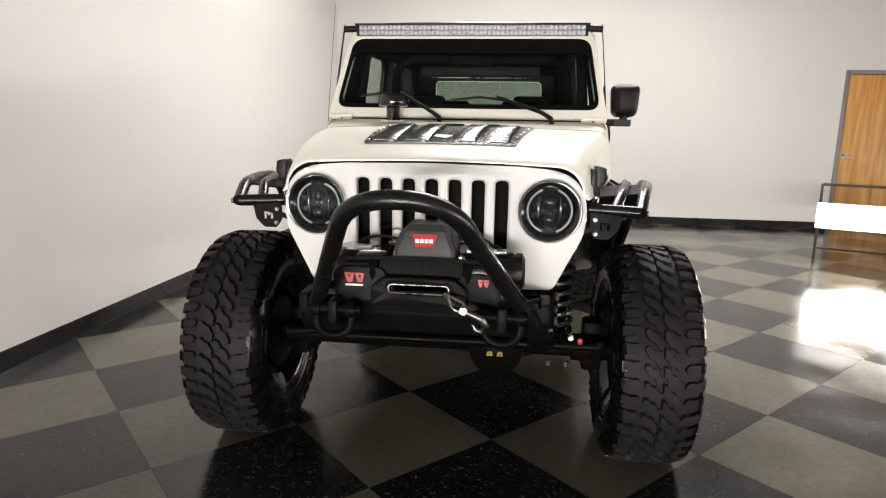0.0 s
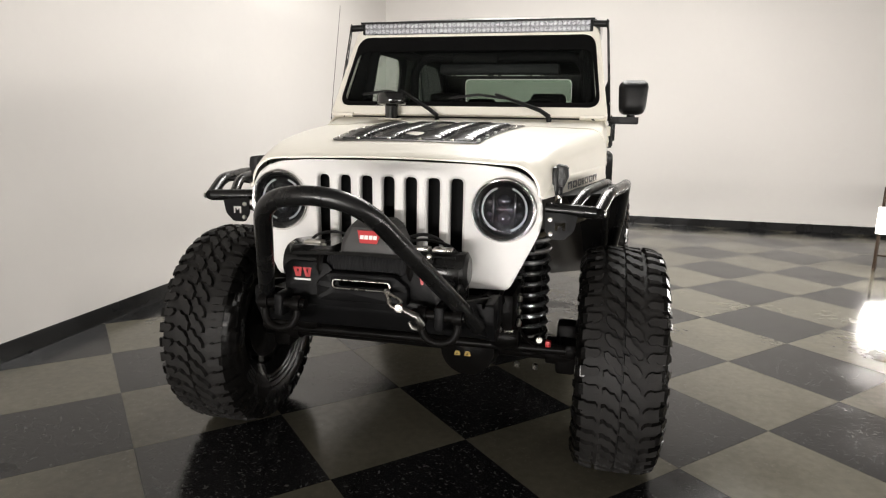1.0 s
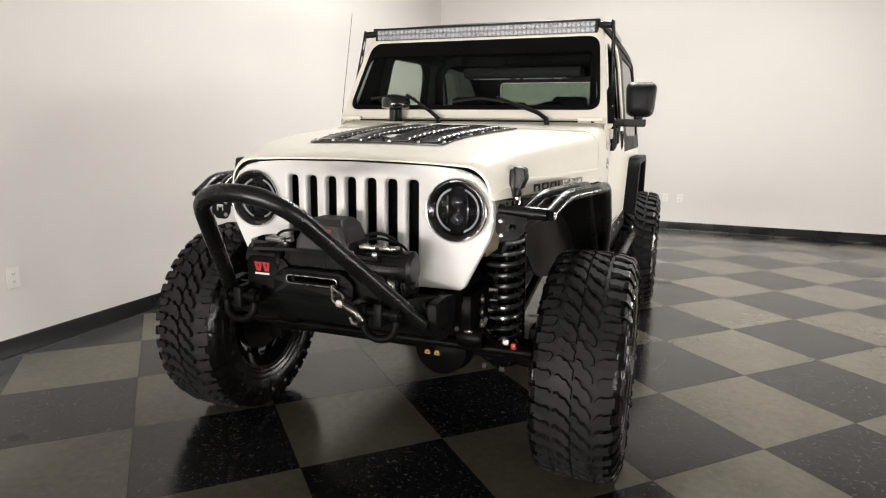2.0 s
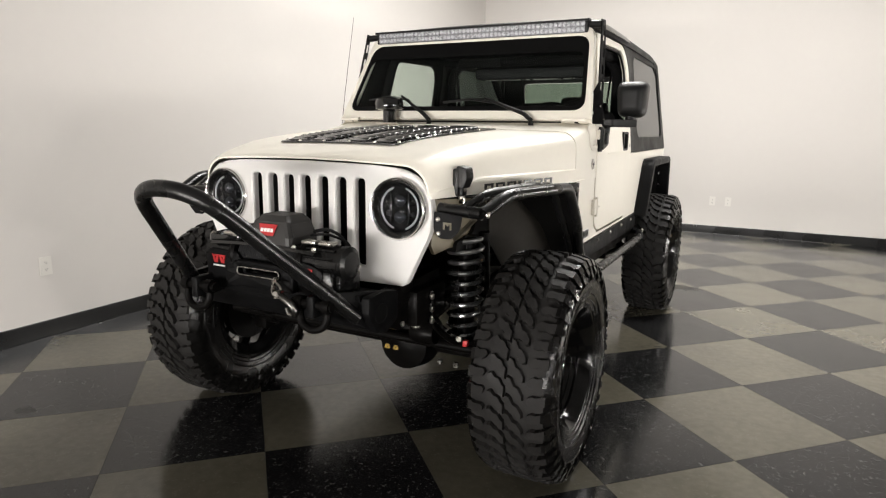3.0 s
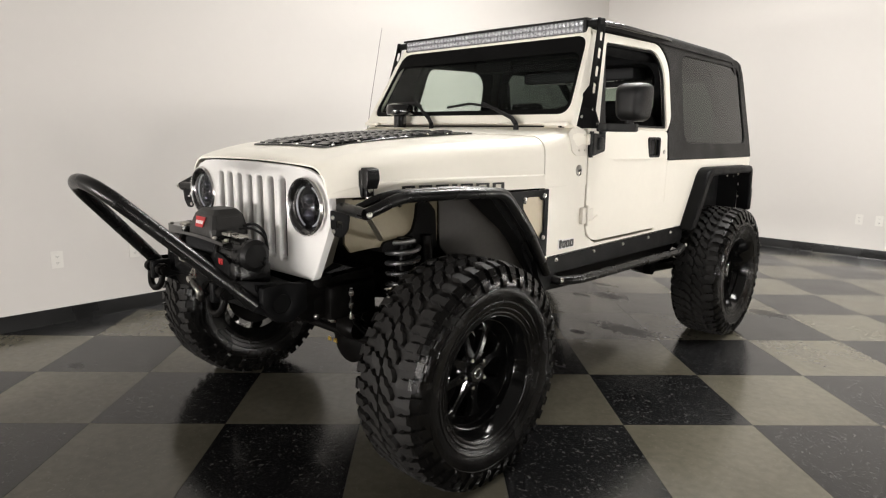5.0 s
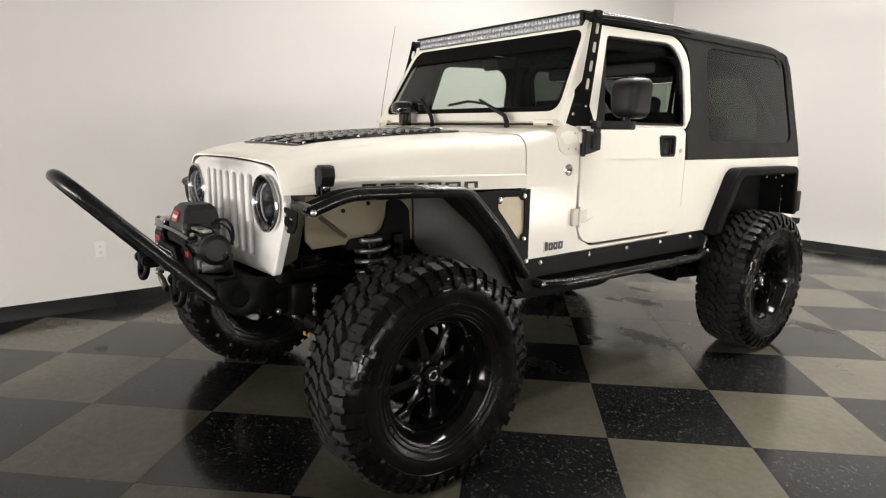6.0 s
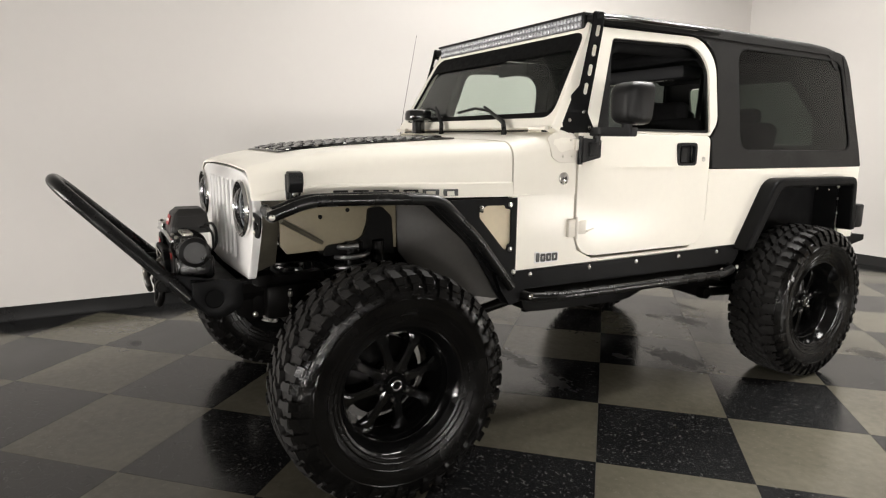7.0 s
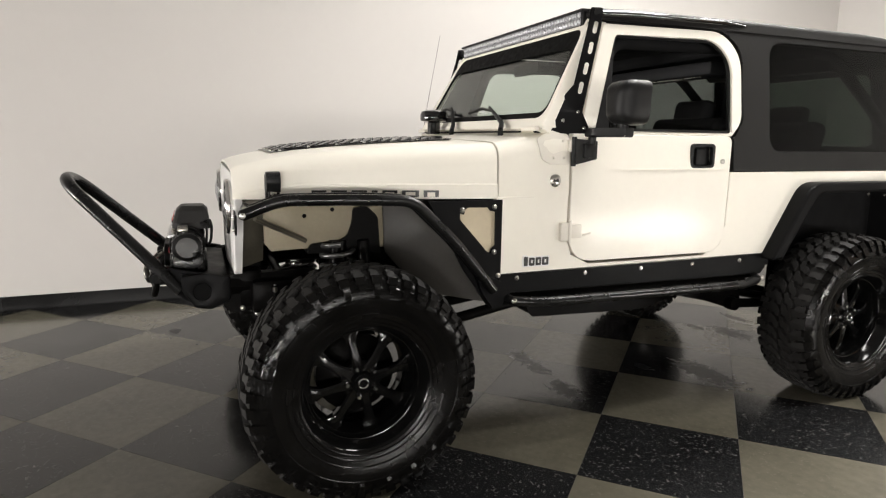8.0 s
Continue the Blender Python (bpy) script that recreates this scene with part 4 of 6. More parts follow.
        plate(bm, rect(y0, y0 + w, 0.795, 0.83 if w > 0.02 else 0.835, 0.006), [rect(y0 + w * 0.35, y0 + w * 0.7, 0.805, 0.820, 0.002)] if w > 0.02 else [], lambda u, v, q: (s * (0.7440 + q), u, v), 0.003)
        part("badge_mark", bm, LETTER, car, "charcoal badge mark")
    bm = B()
    plate(bm, round_poly([(0.728, 0.790), (0.858, 0.790), (0.860, 0.834), (0.752, 0.836), (0.748, 0.841), (0.728, 0.841)], 0.006), [], lambda u, v, q: (s * (0.7416 + q), u, v), 0.0022)
    part("badge_backing", bm, WHITE, car, "white badge outline")
    bm = B()
    lathe(bm, [(0.027, 0), (0.027, 0.003), (0.023, 0.006), (0.002, 0.006)], along("x" if s > 0 else "-x", s * 0.742, 0.872, 1.155), 24)
    emblem = part("round_emblem", bm, STEEL, car, "round silver emblem")
    bm = B()
    plate(bm, [(0.855, 1.150), (0.865, 1.162), (0.872, 1.156), (0.882, 1.166), (0.889, 1.150)], [], lambda u, v, q: (s * (0.7482 + q), u, v), 0.001)
    part("emblem_mark", bm, LETTER, emblem)
    # windshield hinge at the cowl corner
    bm = B()
    plate(bm, round_poly([(0.78, 1.33), (0.80, 1.245), (0.84, 1.222), (0.938, 1.222), (0.938, 1.34), (0.85, 1.365)], 0.015), [], lambda u, v, w: (s * (0.748 - 0.5 * max(0, v - 1.27) ** 1.3 - w), u, v), 0.008, 0.002)
    hinge = part("windshield_hinge", bm, HINGE, car, "cream painted windshield hinge plate")
    for y, z in ((0.86, 1.25), (0.91, 1.25), (0.90, 1.32)):
        bm = B()
        lathe(bm, [(0.006, 0), (0.006, 0.004), (0.002, 0.006)], along("x" if s > 0 else "-x", s * 0.746, y, z), 8)
        part("bolt", bm, HINGE, hinge)
    bm = B()
    box(bm, s * 0.60, s * 0.72, 0.775, 0.80, 1.360, 1.378, 0.004)
    part("hinge_tab", bm, HINGE, hinge)
    bm = B()
    box(bm, s * 0.735, s * 0.757, 0.925, 0.945, 1.275, 1.325, 0.004)
    part("upper_hinge_leaf", bm, HINGE, hinge)


for s in (-1, 1):
    cabin_door(s)

# windshield frame, glass, wipers
def screen(u, v, w):
    """v is height, w depth behind the windshield's face."""
    return (u, screen_y(v) + w * 0.87, v - w * 0.48)


frame_out = round_poly([(-0.737, 1.372), (0.737, 1.372), (0.668, 1.845), (-0.668, 1.845)], [0.01, 0.01, 0.05, 0.05])
glass_edge = round_poly([(-0.699, 1.417), (0.699, 1.417), (0.650, 1.800), (-0.650, 1.800)], 0.065, 8)
bm = B()
plate(bm, frame_out, [glass_edge], screen, 0.045, 0.006)
ws = part("windshield_frame", bm, PAINT, car, "cream windshield frame", 20)
bm = B()
inner_edge = round_poly([(-0.680, 1.442), (0.680, 1.442), (0.640, 1.722), (-0.640, 1.722)], 0.055, 8)
plate(bm, glass_edge, [inner_edge], lambda u, v, w: screen(u, v, w + 0.006), 0.008)
part("glass_border", bm, SCREEN, ws, "black ceramic border")
bm = B()
plate(bm, round_poly([(-0.697, 1.419), (0.697, 1.419), (0.648, 1.798), (-0.648, 1.798)], 0.063, 8), [], lambda u, v, w: screen(u, v, w + 0.016), 0.004)
g = part("windshield_glass", bm, GLASS_FRONT, ws, "clear windshield glass")
g.visible_shadow = False
for px, tx, tz, blade in ((-0.125, -0.35, 1.497, 0.16), (0.452, 0.165, 1.480, 0.18)):
    bm = B()
    lathe(bm, [(0.013, 0), (0.013, 0.02), (0.006, 0.028)], pose(px, 0.755, 1.340), 12)
    tube(bm, [(px, 0.755, 1.366), (px - 0.05, 0.785, 1.398), (tx, screen_y(tz) - 0.022, tz)], [0.012, 0.011, 0.007], 8)
    wiper = part("wiper", bm, PLASTIC, car, "black wiper arm and blade")
    bm = B()
    tube(bm, [(tx - blade * 1.35, screen_y(tz - 0.022) - 0.013, tz - 0.022), (tx - blade * 0.5, screen_y(tz - 0.004) - 0.016, tz - 0.004), (tx + blade * 0.35, screen_y(tz - 0.024) - 0.013, tz - 0.024)], 0.007, 6)
    part("wiper_blade", bm, PLASTIC, wiper)

# cream returns of the frame between windshield and doors
for s in (-1, 1):
    bm = B()
    side_sheet(bm, [(screen_y(1.375) + 0.02, 1.375), (1.03, 1.375), (1.152, 1.83), (screen_y(1.83) + 0.02, 1.83)], [], s, -0.016, 0.02)
    part("frame_return", bm, PAINT, ws, "cream windshield frame side")
    bm = B()
    side_sheet(bm, [(screen_y(1.39) + 0.035, 1.39), (1.03, 1.39), (1.135, 1.80), (screen_y(1.80) + 0.035, 1.80)], [], s, -0.040, 0.006)
    part("post_trim", bm, CARPET, ws, "black inner trim of the windshield post")

# light bar and its side brackets
bm = B()
box(bm, -0.638, 0.638, 1.040, 1.105, 1.810, 1.873, 0.006)
bar = part("light_bar", bm, PLASTIC, car, "long black LED light bar with two rows of lenses")
for row in range(2):
    bm = B()
    zc = 1.8275 + 0.0285 * row
    plate(bm, rect(-0.622, 0.622, zc - 0.0138, zc + 0.0138), [], lambda u, v, w: (u, 1.0385 + w, v), 0.004)
    part("reflector_strip", bm, LENS, bar, "silver reflector strip")
    for k in range(52):
        bm = B()
        lathe(bm, [(0.0112, 0), (0.0104, 0.0035), (0.0075, 0.0055), (0.003, 0.0062)], along("-y", -0.610 + k * 0.02392, 1.0385, zc), 10)
        part("led_cup", bm, LEDGREY, bar)
bm = B()
plate(bm, rect(-0.645, 0.645, 1.868, 1.878), [], lambda u, v, w: (u, 1.03 + w, v), 0.07)
part("top_fin", bm, PLASTIC, bar)
for s in (-1, 1):
    def bracket(u, v, w):
        """The strap lies on the cabin side; its foot folds round the windshield corner."""
        back = 0.985 + max(0.0, v - 1.46) * 0.26
        fold, foot = max(0.0, back - u), min(1.0, max(0.0, (1.50 - v) / 0.06))
        return (s * (0.756 - (v - 1.36) * 0.075 - w * 0.7 - (0.18 + 0.77 * foot) * fold), u - w * 0.5 - 0.8 * foot * fold, v)
    outline = [(0.885, 1.352), (0.91, 1.352), (0.94, 1.352), (0.975, 1.352), (1.015, 1.352), (1.020, 1.372), (0.985, 1.44), (1.010, 1.54), (1.075, 1.80), (1.085, 1.872), (1.035, 1.872), (1.022, 1.80), (0.955, 1.56), (0.915, 1.45)]
    holes = []
    for cy, cz in ((1.051, 1.79), (1.029, 1.705), (1.006, 1.62), (0.982, 1.54)):
        holes.append(round_poly([(cy - 0.018, cz - 0.024), (cy + 0.005, cz - 0.026), (cy + 0.018, cz + 0.024), (cy - 0.005, cz + 0.026)], 0.011))
    bm = B()
    plate(bm, round_poly(outline, 0.008), holes, bracket, 0.006, 0.001)
    br = part("bar_bracket", bm, BLACK, car, "black slotted light bar bracket")
    bm = B()
    tube(bm, [(s * 0.632, 1.072, 1.855), (s * 0.716, 1.062, 1.850)], 0.018, 12)
    part("bar_pivot", bm, PLASTIC, br)
    for y, z in ((0.945, 1.405), (0.975, 1.44), (0.99, 1.375), (0.92, 1.375)):
        bm = B()
        lathe(bm, [(0.008, 0), (0.008, 0.004), (0.003, 0.007)], along("x" if s > 0 else "-x", s * (0.757 - (z - 1.36) * 0.075 - 0.95 * max(0.0, 0.985 - y)), y - 0.8 * max(0.0, 0.985 - y), z), 10)
        part("bolt", bm, STEEL, br)

# hardtop: roof shell, sides with tinted windows, back
bm = B()
ROOF = [(1.075, 0.655, 1.885, 0.03), (1.10, 0.662, 1.896, 0.03), (1.3, 0.665, 1.904, 0.03), (2.0, 0.667, 1.910, 0.035), (2.8, 0.665, 1.909, 0.04), (2.95, 0.663, 1.904, 0.045), (3.05, 0.660, 1.893, 0.05), (3.11, 0.655, 1.876, 0.05), (3.15, 0.648, 1.852, 0.05), (3.172, 0.640, 1.822, 0.04)]
rings_to_faces(bm, [shell_ring(y, w, zt, 1.842 if y < 3.0 else 1.76, r * 0.8, 0.012, 0.004) for y, w, zt, r in ROOF], True, True)
top = part("hardtop", bm, TOPBLACK, car, "black textured hardtop", 30)
for s in (-1, 1):
    outer = [(1.868, 1.186), (3.318, 1.186), (3.195, 1.75), (3.165, 1.835), (3.09, 1.868), (1.10, 1.862), (1.095, 1.838), (1.80, 1.842), (1.90, 1.775), (1.925, 1.70), (1.925, 1.42), (1.868, 1.345)]
    outer = round_poly(outer, [0.004, 0.01, 0.04, 0.05, 0.05, 0.004, 0.004, 0.07, 0.04, 0.02, 0.04, 0.02])
    hole = round_poly([(2.10, 1.280), (3.20, 1.280), (3.10, 1.815), (2.10, 1.812)], 0.085, 8)
    bm = B()
    side_sheet(bm, dense(outer, 0.08), [dense(hole, 0.08)], s, 0.0, 0.03, 0.006)
    part("hardtop_side", bm, TOPBLACK, top, "black textured hardtop side", 20)
    bm = B()
    side_sheet(bm, round_poly([(2.103, 1.283), (3.196, 1.283), (3.098, 1.812), (2.103, 1.809)], 0.083, 8), [], s, -0.008, 0.005)
    part("side_window", bm, GLASS_TINT, top, "dark tinted side window")
    bm = B()
    tube(bm, smooth_path([(s * (lean(v) - 0.004), u, v) for u, v in hole], 0), 0.004, 6, closed=True)
    part("window_gasket", bm, PLASTIC, top)
bm = B()
plate(bm, round_poly([(-0.735, 1.186), (0.735, 1.186), (0.665, 1.86), (-0.665, 1.86)], 0.03), [rect(-0.47, 0.47, 1.31, 1.725, 0.05)], lambda u, v, w: (u, 3.31 - (v - 1.186) * 0.26 - w, v), 0.03, 0.005)
part("hardtop_back", bm, TOPBLACK, top, "", 20)
bm = B()
plate(bm, rect(-0.466, 0.466, 1.314, 1.721, 0.048), [], lambda u, v, w: (u, 3.302 - (v - 1.186) * 0.26 - w, v), 0.005)
part("rear_window", bm, GLASS_REAR, top, "dark tinted rear glass")
bm = B()
box(bm, -0.64, 0.64, 1.12, 3.08, 1.835, 1.845)
part("headliner", bm, CARPET, top, "black headliner")

# glossy drip rails above the doors
for s in (-1, 1):
    bm = B()
    tube(bm, [(s * 0.672, 1.085, 1.858), (s * 0.676, 1.30, 1.868), (s * 0.676, 1.78, 1.872), (s * 0.672, 1.93, 1.868)], [0.013, 0.014, 0.012, 0.004], 10)
    part("drip_rail", bm, GLOSS, top, "glossy black drip rail")

# tail lamps, rear bumper, antenna, cowl intake cap
for s in (-1, 1):
    bm = B()
    box(bm, s * 0.655, s * 0.758, 3.312, 3.405, 0.795, 0.945, 0.014)
    tl = part("tail_lamp", bm, PLASTIC, car, "dark tail lamp housing")
    bm = B()
    box(bm, s * 0.670, s * 0.745, 3.404, 3.411, 0.812, 0.928, 0.002)
    part("tail_lens", bm, AMBER, tl)
bm = B()
box(bm, -0.70, 0.70, 3.32, 3.42, 0.64, 0.76, 0.015)
prism(bm, [(3.25, 0.66), (3.52, 0.70), (3.52, 0.735), (3.25, 0.76)], "x", 0.66, 0.72, 0.006)
prism(bm, [(3.25, 0.66), (3.52, 0.70), (3.52, 0.735), (3.25, 0.76)], "x", -0.66, -0.72, 0.006)
part("rear_bumper", bm, BLACK, car, "black steel rear bumper")
bm = B()
lathe(bm, [(0.016, 0), (0.014, 0.02), (0.006, 0.03)], pose(-0.745, 0.80, 1.22), 12)
tube(bm, [(-0.745, 0.80, 1.24), (-0.735, 0.835, 1.50), (-0.72, 0.915, 1.95)], [0.0022, 0.0015, 0.001], 6)
part("antenna", bm, BLACK, car, "thin whip antenna")
bm = B()
lathe(bm, [(0.036, 0), (0.036, 0.070), (0.052, 0.076), (0.074, 0.080), (0.078, 0.088), (0.078, 0.118), (0.070, 0.134), (0.048, 0.142), (0.002, 0.145)], pose(-0.368, 0.745, 1.340), 32)
part("intake_cap", bm, GLOSS, car, "gloss black mushroom cap on a short post")
bm = B()
box(bm, -0.425, -0.31, 0.69, 0.80, 1.338, 1.348, 0.003)
part("cap_foot", bm, HINGE, car)
# hood latches
for s in (-1, 1):
    bm = B()
    w = hood_w(-0.28) + 0.008
    box(bm, s * (w - 0.01), s * (w + 0.012), -0.295, -0.238, 1.085, 1.182, 0.005)
    latch = part("hood_latch", bm, PLASTIC, car, "black hood latch")
    bm = B()
    prism(bm, round_poly([(w + 0.004, 1.118), (w + 0.030, 1.112), (w + 0.046, 1.150), (w + 0.040, 1.186), (w + 0.002, 1.192)], 0.008) if s > 0 else round_poly([(-w - 0.004, 1.118), (-w - 0.030, 1.112), (-w - 0.046, 1.150), (-w - 0.040, 1.186), (-w - 0.002, 1.192)], 0.008), "y", -0.293, -0.240, 0.004)
    for k in range(4):
        box(bm, s * (w + 0.036), s * (w + 0.044), -0.288, -0.245, 1.150 + 0.009 * k, 1.154 + 0.009 * k, 0.001)
    box(bm, s * (w + 0.006), s * (w + 0.026), -0.285, -0.248, 1.085, 1.116, 0.006)
    part("latch_lever", bm, PLASTIC, latch)
    bm = B()
    tube(bm, [(s * (w + 0.014), -0.266, 1.06), (s * (w + 0.014), -0.266, 1.10)], 0.012, 10)
    lathe(bm, [(0.012, 0), (0.012, 0.004), (0.004, 0.008)], along("x" if s > 0 else "-x", s * (w + 0.022), -0.266, 1.11), 10)
    part("latch_hook", bm, STEEL, latch)

# cabin interior
bm = B()
box(bm, -0.66, 0.66, 0.955, 1.16, 1.12, 1.375, 0.03)
box(bm, 0.20, 0.52, 1.0, 1.20, 1.34, 1.41, 0.03)
part("dashboard", bm, DASH, car, "black dashboard")
bm = B()
ringpts = [(0.36 + 0.18 * math.cos(2 * math.pi * k / 28), 1.30 + 0.05 * math.sin(2 * math.pi * k / 28), 1.30 + 0.17 * math.sin(2 * math.pi * k / 28)) for k in range(28)]
tube(bm, ringpts, 0.014, 8, closed=True)
tube(bm, [(0.18, 1.30, 1.30), (0.54, 1.30, 1.30)], 0.012, 8)
tube(bm, [(0.36, 1.30, 1.30), (0.36, 1.10, 1.22)], 0.03, 10)
part("steering_wheel", bm, PLASTIC, car, "black steering wheel")


def seat(x, y, rear):
    bm = B()
    w = 0.25 if not rear else 0.5
    box(bm, x - w, x + w, y - 0.30, y + 0.18, 0.86, 1.02, 0.05)
    st = part("seat", bm, FABRIC, car, "black cloth seat")
    bm = B()
    box(bm, -w, w, -0.06, 0.06, 0.0, 0.52, 0.05, 3)
    bm.transform(pose(x, y + 0.20, 0.94, -14, 0, 0))
    part("backrest", bm, FABRIC, st)
    for hx in ((x,) if not rear else (x - 0.25, x + 0.25)):
        bm = B()
        box(bm, -0.12, 0.12, -0.045, 0.045, 0.0, 0.13, 0.035, 3)
        bm.transform(pose(hx, y + 0.325, 1.41, -10, 0, 0))
        part("headrest", bm, FABRIC, st)


seat(0.36, 1.62, False)
seat(-0.36, 1.62, False)
seat(0.0, 2.45, True)
bm = B()
for s in (-1, 1):
    tube(bm, [(s * 0.60, 1.98, 0.80), (s * 0.60, 1.98, 1.70), (s * 0.52, 1.98, 1.79), (0, 1.98, 1.79)], 0.032, 12, 0.10)
    tube(bm, [(s * 0.640, 1.07, 1.36), (s * 0.618, 1.205, 1.755), (s * 0.57, 1.98, 1.78)], 0.029, 12, 0.08)
    tube(bm, [(s * 0.57, 1.98, 1.78), (s * 0.58, 2.66, 1.79), (s * 0.60, 3.16, 1.40)], 0.030, 12, 0.1)
part("roll_cage", bm, CARPET, car, "padded black roll bar")
bm = B()
box(bm, -0.42, 0.42, 1.985, 2.16, 1.672, 1.745, 0.02)
sound_bar = part("sound_bar", bm, DASH, car, "black sound bar under the roll bar")
# the highlight along the bar is put in as a thin steel rod
part("bar_edge_highlight", rod(B(), (-0.33, 1.983, 1.664), (0.36, 1.983, 1.664), 0.0035, 6), STEEL, sound_bar, "thin steel rod standing in for the highlight on the lower edge")
bm = B()
box(bm, -0.13, 0.13, 1.12, 1.14, 1.66, 1.72, 0.015)
part("rear_view_mirror", bm, SCREEN, car)
for s in (-1, 1):
    bm = B()
    plate(bm, [(1.96, 1.68), (2.0, 1.68), (2.02, 1.05), (1.98, 1.05)], [], lambda u, v, w: (s * (0.56 - w - 0.1 * (1.68 - v)), u, v), 0.003)
    part("seat_belt", bm, FABRIC, car)

# ---- wheels ----
R_TYRE, HUB_Z, PITCH = 0.438, 0.425, 44


def tyre_meshes():
    """A mud-terrain tyre: carcass, S-shaped centre blocks, shoulder blocks that wrap on to the sidewall."""
    bm = B()
    half_prof = [(0.226, -0.112), (0.232, -0.124), (0.243, -0.130), (0.262, -0.136), (0.285, -0.143), (0.300, -0.148), (0.335, -0.153), (0.365, -0.151), (0.392, -0.144), (0.410, -0.128), (0.418, -0.09), (0.420, -0.04)]
    profile = half_prof + [(r, -h) for r, h in reversed(half_prof)]
    n = 92
    rings = [[(h, r * math.cos(2 * math.pi * k / n), r * math.sin(2 * math.pi * k / n)) for k in range(n)] for r, h in profile]
    vs = [[bm.verts.new(p) for p in ring] for ring in rings]
    for a, b in zip(vs, vs[1:] + vs[:1]):
        for k in range(n):
            j = (k + 1) % n
            bm.faces.new((a[k], a[j], b[j], b[k]))
    step = 2 * math.pi / PITCH

    def crown(u):
        """How far the tread surface drops towards the shoulder."""
        return 0.0 if u < 0.07 else 3.6 * (u - 0.07) ** 2

    def lug(poly, sign, phase, r0, r1, shrink=0.92):
        cx = sum(p[0] for p in poly) / len(poly)
        cs = sum(p[1] for p in poly) / len(poly)
        low, high = [], []
        for u, q in poly:
            a = (q + phase) * step * sign
            low.append(bm.verts.new((sign * u, (r0 - crown(u)) * math.cos(a), (r0 - crown(u)) * math.sin(a))))
            u2, a2 = cx + (u - cx) * (shrink + 0.06), (cs + (q - cs) * shrink + phase) * step * sign
            high.append(bm.verts.new((sign * u2, (r1 - crown(u2)) * math.cos(a2), (r1 - crown(u2)) * math.sin(a2))))
        bm.faces.new(high)
        for i in range(len(poly)):
            j = (i + 1) % len(poly)
            bm.faces.new((low[i], low[j], high[j], high[i]))

    def wall_lug(sign, phase, long):
        end = 0.347 if long else 0.366
        pts = [(0.424, -0.33), (0.424, 0.26), (0.402, 0.26), (0.396, 0.17), (end + 0.014, 0.16), (end, 0.04), (end, -0.16), (end + 0.014, -0.27), (0.396, -0.27), (0.402, -0.33)]
        low, high = [], []
        for r, q in pts:
            a = (q + phase) * step * sign
            base = 0.122 + 0.028 * min(1.0, (0.424 - r) / 0.05)
            proud = 0.016 if r > 0.40 else (0.012 if r > end + 0.01 else 0.008)
            low.append(bm.verts.new((sign * base, r * math.cos(a), r * math.sin(a))))
            high.append(bm.verts.new((sign * (base + proud), (r - 0.002) * math.cos(a), (r - 0.002) * math.sin(a))))
        mid = [(high[0], high[1], high[2], high[9]), (high[9], high[2], high[3], high[8]), (high[8], high[3], high[4], high[7]), (high[7], high[4], high[5], high[6])]
        for f in mid:
            bm.faces.new(f)
        for i in range(len(pts)):
            j = (i + 1) % len(pts)
            bm.faces.new((low[i], low[j], high[j], high[i]))

    shoulder = [(0.073, 0.16), (0.080, -0.08), (0.092, -0.20), (0.106, -0.16), (0.139, -0.27), (0.139, 0.34), (0.122, 0.40), (0.108, 0.30), (0.092, 0.36), (0.081, 0.36)]
    hook = [(0.002, -0.72), (0.018, -0.62), (0.030, -0.22), (0.046, -0.12), (0.062, 0.28), (0.063, 0.58), (0.050, 0.64), (0.037, 0.40), (0.021, 0.34), (0.010, 0.02), (0.002, -0.08)]
    for k in range(PITCH):
        for sign, off in ((1, 0.0), (-1, 0.0)):
            lug(shoulder, sign, k + off + 0.42, 0.416, R_TYRE - (0.0 if k % 2 else 0.003), 0.91)
            lug(hook, sign, k + off + 0.06, 0.417, R_TYRE, 0.87)
            wall_lug(sign, k + off + 0.46, k % 2 == 0)
    # raised bead rings on the sidewall
    for sign in (-1, 1):
        for r, x in ((0.251, 0.1325), (0.268, 0.1378), (0.292, 0.1452), (0.345, 0.1525), (0.383, 0.1465)):
            ring = []
            for dr, dx in ((-0.004, -0.001), (-0.001, 0.003), (0.001, 0.003), (0.004, -0.001)):
                ring.append([bm.verts.new((sign * (x + dx), (r + dr) * math.cos(2 * math.pi * k / n), (r + dr) * math.sin(2 * math.pi * k / n))) for k in range(n)])
            for a, b in zip(ring[:-1], ring[1:]):
                for k in range(n):
                    j = (k + 1) % n
                    bm.faces.new((a[k], a[j], b[j], b[k]))
    for v in bm.verts:
        if v.co.z < -HUB_Z + 0.001:
            v.co.z = -HUB_Z + 0.001
            v.co.x *= 1.02
    me = finish(bm, "tyre", RUBBER, 32)
    me.materials.append(SIDEWALL)
    for p in me.polygons:
        if math.hypot(p.center.y, p.center.z) < 0.425 and abs(p.center.x) > 0.118:
            p.material_index = 1
    return me


